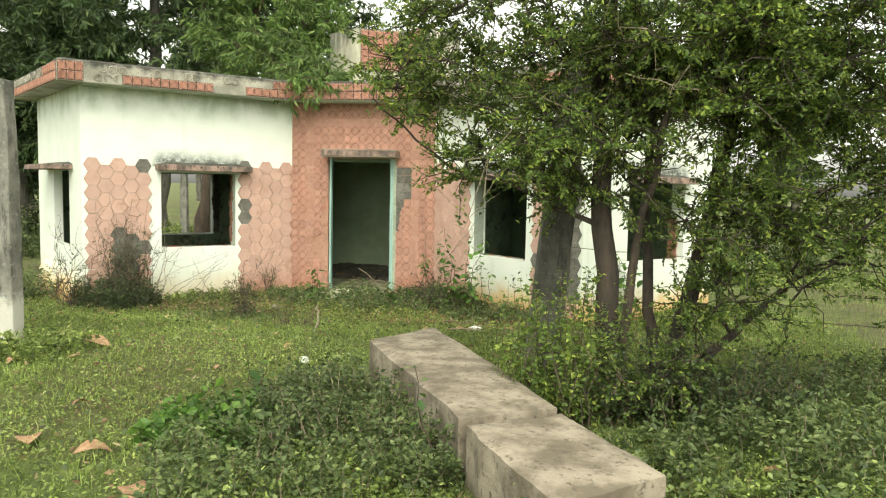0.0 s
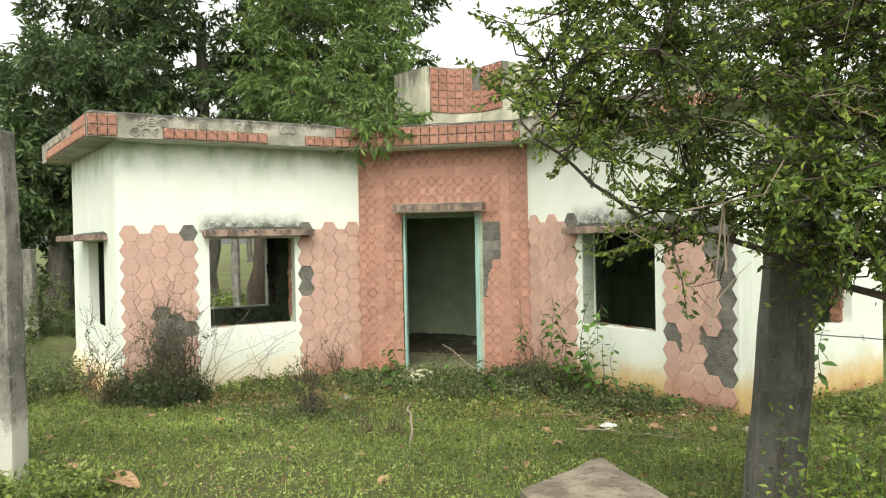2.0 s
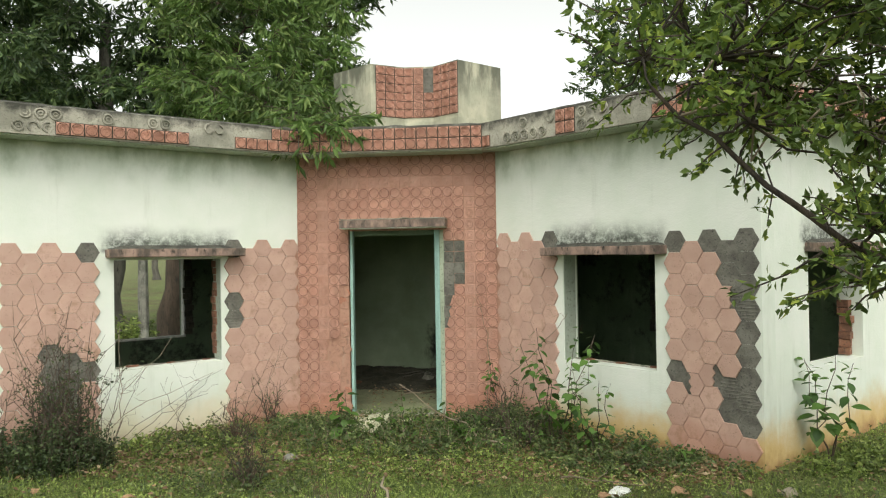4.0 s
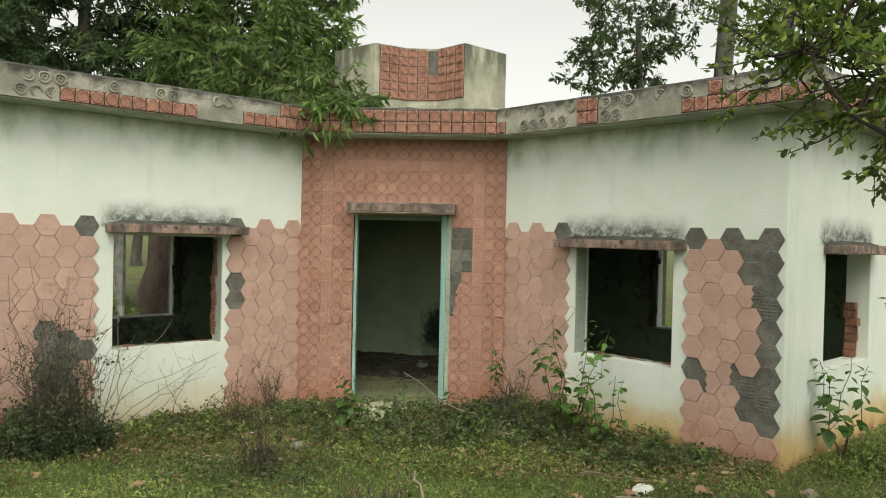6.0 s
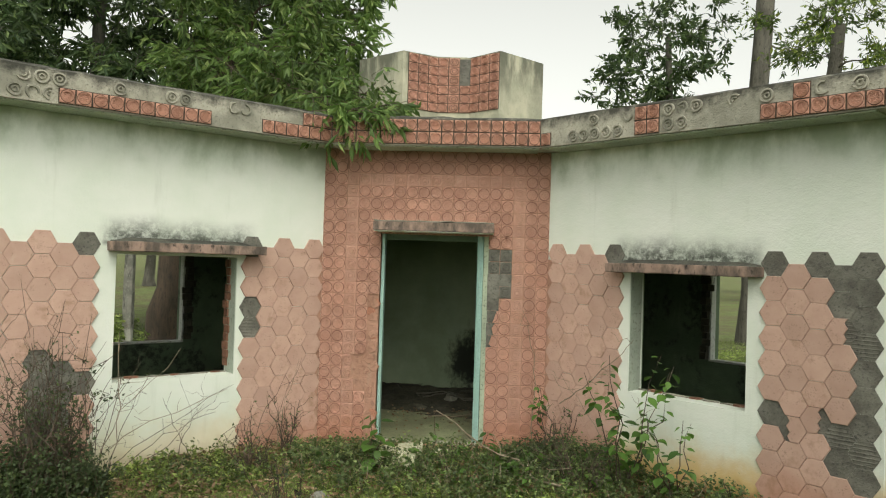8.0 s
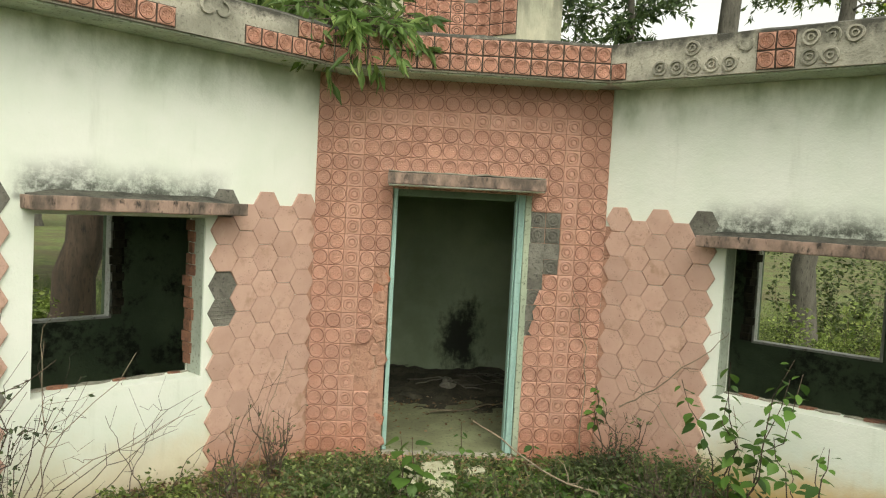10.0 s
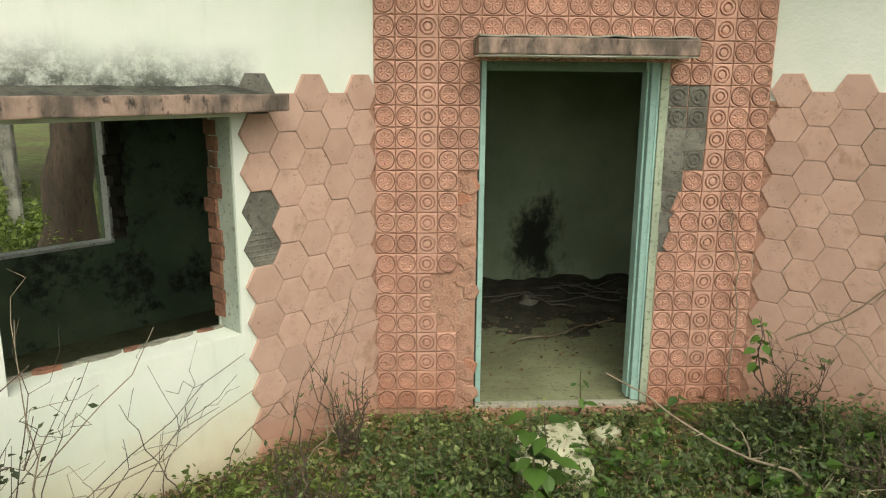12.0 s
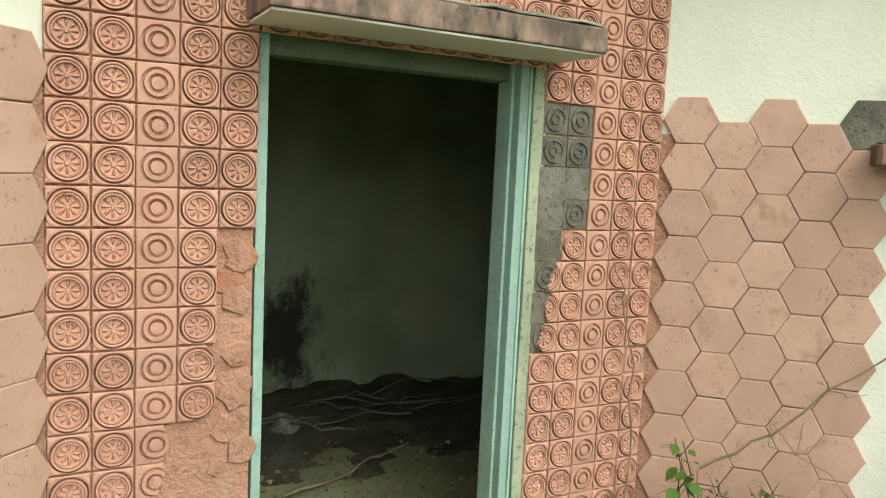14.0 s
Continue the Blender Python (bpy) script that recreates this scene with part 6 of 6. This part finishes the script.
rock("plaster_lump", (-0.50, 8.26), (0.10, 0.07, 0.04), M_WHITE, "white plaster lump lying in the grass", "rubble", 1)
rock("plaster_lump", (-1.49, 5.60), (0.09, 0.04, 0.03), M_WHITE, "small white plaster chip in the grass", "rubble", 2)
rock("stone", (-0.17, 8.95), (0.09, 0.07, 0.03), M_SLAB, "flat pale stone by the wall foot", "stone", 3)
rock("stone", (0.62, 8.25), (0.07, 0.05, 0.04), M_SLAB, "pale yellow stone in the grass", "stone", 4)
rock("stone", (-3.05, 8.95), (0.09, 0.07, 0.04), M_STONE, "grey stone among weeds", "stone", 5)
rock("stone", (2.2, 3.3), (0.12, 0.10, 0.07), M_WHITE, "whitish stone among weeds", "stone", 6)
M_STEP = rough_stuff("pale_step_cement", (0.60, 0.60, 0.44), (0.48, 0.48, 0.33), (0.22, 0.18, 0.11), 5, 45, 0.3)
for k, (x, y, w, d, turn) in enumerate([(-2.56, 10.155, 0.21, 0.235, 4), (-2.58, 9.925, 0.19, 0.185, -3), (-2.76, 9.89, 0.13, 0.12, 8), (-2.74, 10.12, 0.12, 0.14, -12), (-2.30, 10.30, 0.14, 0.09, 30), (-1.55, 9.95, 0.12, 0.08, 15)]):
    bm = box_bm(-w / 2, w / 2, -d / 2, d / 2, -0.08, 0.045, 0.006, 0.010, 2, k * 5)
    ob = part("step_fragment", bm, M_STEP, None)
    ob.matrix_world = pose(x, y, G(x, y) + (0.085 if k < 4 else 0.03), 4 - 3 * (k % 3), 3 * (k % 2) - 2, turn)
    tagged(ob, "pale broken cement fragment of the doorstep", "rubble", "doorstep fragments")
# worn earth-stained riser under the threshold
tagged(solid("trim_step", *prism([(0.50, -0.09), (1.56, -0.07), (1.56, -0.003), (0.50, -0.003)], -0.25, -0.012), M_SALMON, None, F_C), "worn earth-stained step under the doorway", "trim", kind="structure")

M_DRYOB = rough_stuff("dry_leaf_brown", (0.40, 0.26, 0.14), (0.28, 0.16, 0.09), (0.12, 0.07, 0.04), 6, 40, 0.3)
DRY = []
for k in range(3):
    v, f = [], []
    n = 6
    for i in range(n):
        t = i / (n - 1)
        w = 0.28 * math.sin(math.pi * min(1, 0.04 + t * 0.96)) ** 0.8
        cz = 0.10 * math.sin(math.pi * t) * (1 + 0.5 * k)
        v += [(-w, t - 0.5, cz + 0.20 * w * (k + 1) * 0.5), (0, t - 0.5, cz), (w, t - 0.5, cz + 0.24 * w)]
    for i in range(n - 1):
        f += [(3 * i, 3 * i + 1, 3 * i + 4, 3 * i + 3), (3 * i + 1, 3 * i + 2, 3 * i + 5, 3 * i + 4)]
    DRY.append(shared("dry_leaf", v, f, M_DRYOB))
rng = np.random.default_rng(77)
made = 0
spots = [(-3.24, 5.6, 0.30), (-3.7, 5.8, 0.16), (-1.75, 3.4, 0.18), (-2.2, 3.55, 0.22), (-0.6, 8.05, 0.2), (-1.0, 7.9, 0.16), (-0.1, 8.2, 0.2), (-1.3, 3.0, 0.2)]
while made < 75:
    if made < len(spots):
        x, y, sz = spots[made]
    else:
        x, y, sz = rng.uniform(-5.2, 2.2), rng.uniform(2.6, 10.0), rng.uniform(0.06, 0.15)
    if made >= len(spots) and (not outside(np.array([x]), np.array([y]), 0.15)[0] or on_slab(np.array([x]), np.array([y]))[0]):
        continue
    ob = new("dry_leaf", DRY[made % 3])
    ob.matrix_world = pose(x, y, G(x, y) + 0.03, rng.uniform(-14, 14), rng.uniform(-14, 14), rng.uniform(0, 360)) @ Matrix.Scale(sz, 4)
    tagged(ob, "curled dry brown fallen leaf", "leaf", "fallen dry leaves")
    made += 1

# ---- inside ----
rng = np.random.default_rng(88)
for k in range(26):
    x, y = rng.uniform(-3.6, -0.9), 13.0 - abs(rng.normal()) * 0.45
    s = rng.uniform(0.03, 0.09)
    rock("rubble", (x, min(y, 12.9), 0.0), (s * 1.3, s, s * 0.6), M_RUBBLE if k % 6 else M_BRICK, "dirty rubble lump on the entrance floor", "rubble", k + 10)
heap = Buffer()
hx, hy = np.meshgrid(np.linspace(-3.9, -0.6, 46), np.linspace(11.75, 13.0, 22))
hz = 0.13 * smooth((hy - 12.05) / 0.85) * (0.6 + 0.5 * patchy(hx, hy, 3.0, 9)) + 0.05 * (patchy(hx, hy, 11.0, 15) - 0.5) + 0.02 - 0.06 * (1 - smooth((hy - 11.75) / 0.7)) + 0.05 * (patchy(hx, hy, 4.0, 21) - 0.5)
hz[0, :] = -0.05
hi = np.arange(hx.size).reshape(hx.shape)
heap.v.append(np.stack([hx, hy, hz], -1).reshape(-1, 3))
heap.f.append(np.stack([hi[:-1, :-1], hi[:-1, 1:], hi[1:, 1:], hi[1:, :-1]], -1).reshape(-1, 4))
tagged(heap.mesh("rubble_heap", M_RUBBLE, None, "", True), "dark heap of dirt and ash along the back wall", "rubble", kind="stuff")
stick("floor_stick", [(-2.55, 11.75, 0.02), (-2.1, 11.95, 0.03), (-1.75, 12.1, 0.05)], 0.010, 0.006, M_TWIG, "dry stick lying on the entrance floor", "stick", 0, 61)
for k in range(9):
    x, y = rng.uniform(-3.0, -1.2), rng.uniform(12.2, 12.8)
    stick("floor_stick", [(x, y, 0.12), (x + rng.uniform(-0.4, 0.4), y + rng.uniform(-0.1, 0.1), 0.16), (x + rng.uniform(0.2, 0.8), y + rng.uniform(-0.2, 0.15), 0.17)], 0.008, 0.004, M_BARKG, "dry stick lying on dirt inside", "stick", 0, 70 + k)
rock("plaster_lump", (-2.35, 12.45, 0.06), (0.09, 0.08, 0.07), M_CEMENT, "grey stone standing in the entrance room", "stone", 55)

bits = Buffer()
bx, by = rng.uniform(-3.0, -1.5, 420), 11.0 + 1.7 * rng.uniform(size=420) ** 0.6
bits.leaves(np.stack([bx, by, 0.012 + 0.02 * rng.uniform(size=420)], -1), rng.normal(size=(420, 3)) * np.array([1, 1, 0.1]), rng.uniform(0.015, 0.05, 420), rng.uniform(0.006, 0.03, 420), rng, 0.15)
tagged(bits.mesh("leaf_litter", M_DRY), "dead leaves and crumbs on the entrance floor", "litter", kind="stuff")

# flakes of old bedding mortar where tiles have dropped off beside the door
FLAKES = []
for k in range(4):
    r = random.Random(400 + k)
    ring_ = [((0.035 + 0.025 * r.random()) * math.cos(a * 0.785), (0.03 + 0.03 * r.random()) * math.sin(a * 0.785)) for a in range(8)]
    v = [(x, 0.0, z) for x, z in ring_] + [(x * 0.86, -0.007 - 0.003 * (k % 2), z * 0.86) for x, z in ring_]
    FLAKES.append(shared("mortar_flake", v, [tuple(range(8, 16))] + [(i, (i + 1) % 8, 8 + (i + 1) % 8, 8 + i) for i in range(8)], M_SALMON if k % 2 else M_BRICK2))
for k in range(26):
    z = random.uniform(0.06, 1.3)
    u = random.uniform(0.35, 0.53) if 0.46 < z < 0.78 else random.uniform(0.465, 0.53)
    piece("mortar_flake", FLAKES[0 if k % 6 == 0 else 1 + 2 * (k % 2)], wall_c, Matrix.Translation((u, -0.0005, z)) @ Euler((0, random.uniform(0, 6.28), 0)).to_matrix().to_4x4() @ Matrix.Scale(random.uniform(0.5, 1.0), 4))

SILL_ME = []
for k, mm in enumerate((M_CEMENT, M_BRICK)):
    v, f = prism([(-0.05, -0.02), (-0.01, -0.035), (0.045, -0.015), (0.05, 0.02), (0.0, 0.035), (-0.04, 0.025)], 0, 0.022 + 0.012 * k)
    SILL_ME.append(shared("plaster_fragment", v, f, mm))
# bare brick at broken window jambs
BR_ME = shared("brick", *prism([(-0.05, -0.05), (0.05, -0.05), (0.05, 0.05), (-0.05, 0.05)], 0, 0.066), M_BRICK)
for wall, m, u, z0, count, deep in ((wall_re, F_RE, 1.88, 0.68, 7, 0.13), (wall_l, F_L, L_HOLE[1] + 0.058, 0.70, 13, 0.170)):
    for k in range(count):
        piece("brick", BR_ME, wall, Matrix.Translation((u - 0.022 + random.uniform(-0.009, 0.006), deep + random.uniform(-0.02, 0.02), z0 + 0.072 * k)) @ Euler((0, 0, random.uniform(-0.25, 0.25))).to_matrix().to_4x4())
# broken plaster along the inner edge of the window sills
for wall, hole in ((wall_l, L_HOLE), (wall_r, R_HOLE)):
    for k in range(14):
        u = hole[0] + 0.04 + (hole[1] - hole[0] - 0.08) * (k + random.uniform(-0.3, 0.3)) / 13
        u = min(max(u, hole[0] + 0.04), hole[1] - 0.04)
        q = random.uniform(0.5, 1.0)
        piece("plaster_fragment", SILL_ME[k % 5 == 2], wall, Matrix.Translation((u, 0.165, hole[2] + 0.001)) @ Euler((0, 0, random.uniform(-0.3, 0.3))).to_matrix().to_4x4() @ Matrix.Diagonal((1.3 * q, 0.8 * q, 0.5 * q, 1)))
# broken masonry along the back window jambs
LUMPS = [shared("broken_brick", *prism([(-0.05 - 0.01 * k, -0.03), (0.03, -0.045), (0.055, 0.0), (0.02 + 0.015 * k, 0.04), (-0.045, 0.035)], 0, 0.07), M_RUBBLE) for k in range(3)]
for wall, u, side in ((wall_bl, BLH[0], -1), (wall_br, BRH[1], 1)):
    for k in range(13):
        piece("broken_brick", LUMPS[random.randrange(3)], wall, Matrix.Translation((u + side * random.uniform(0.02, 0.06), T + 0.005, 0.70 + 0.074 * k)) @ Euler((0, 0, random.uniform(-0.5, 0.5))).to_matrix().to_4x4())
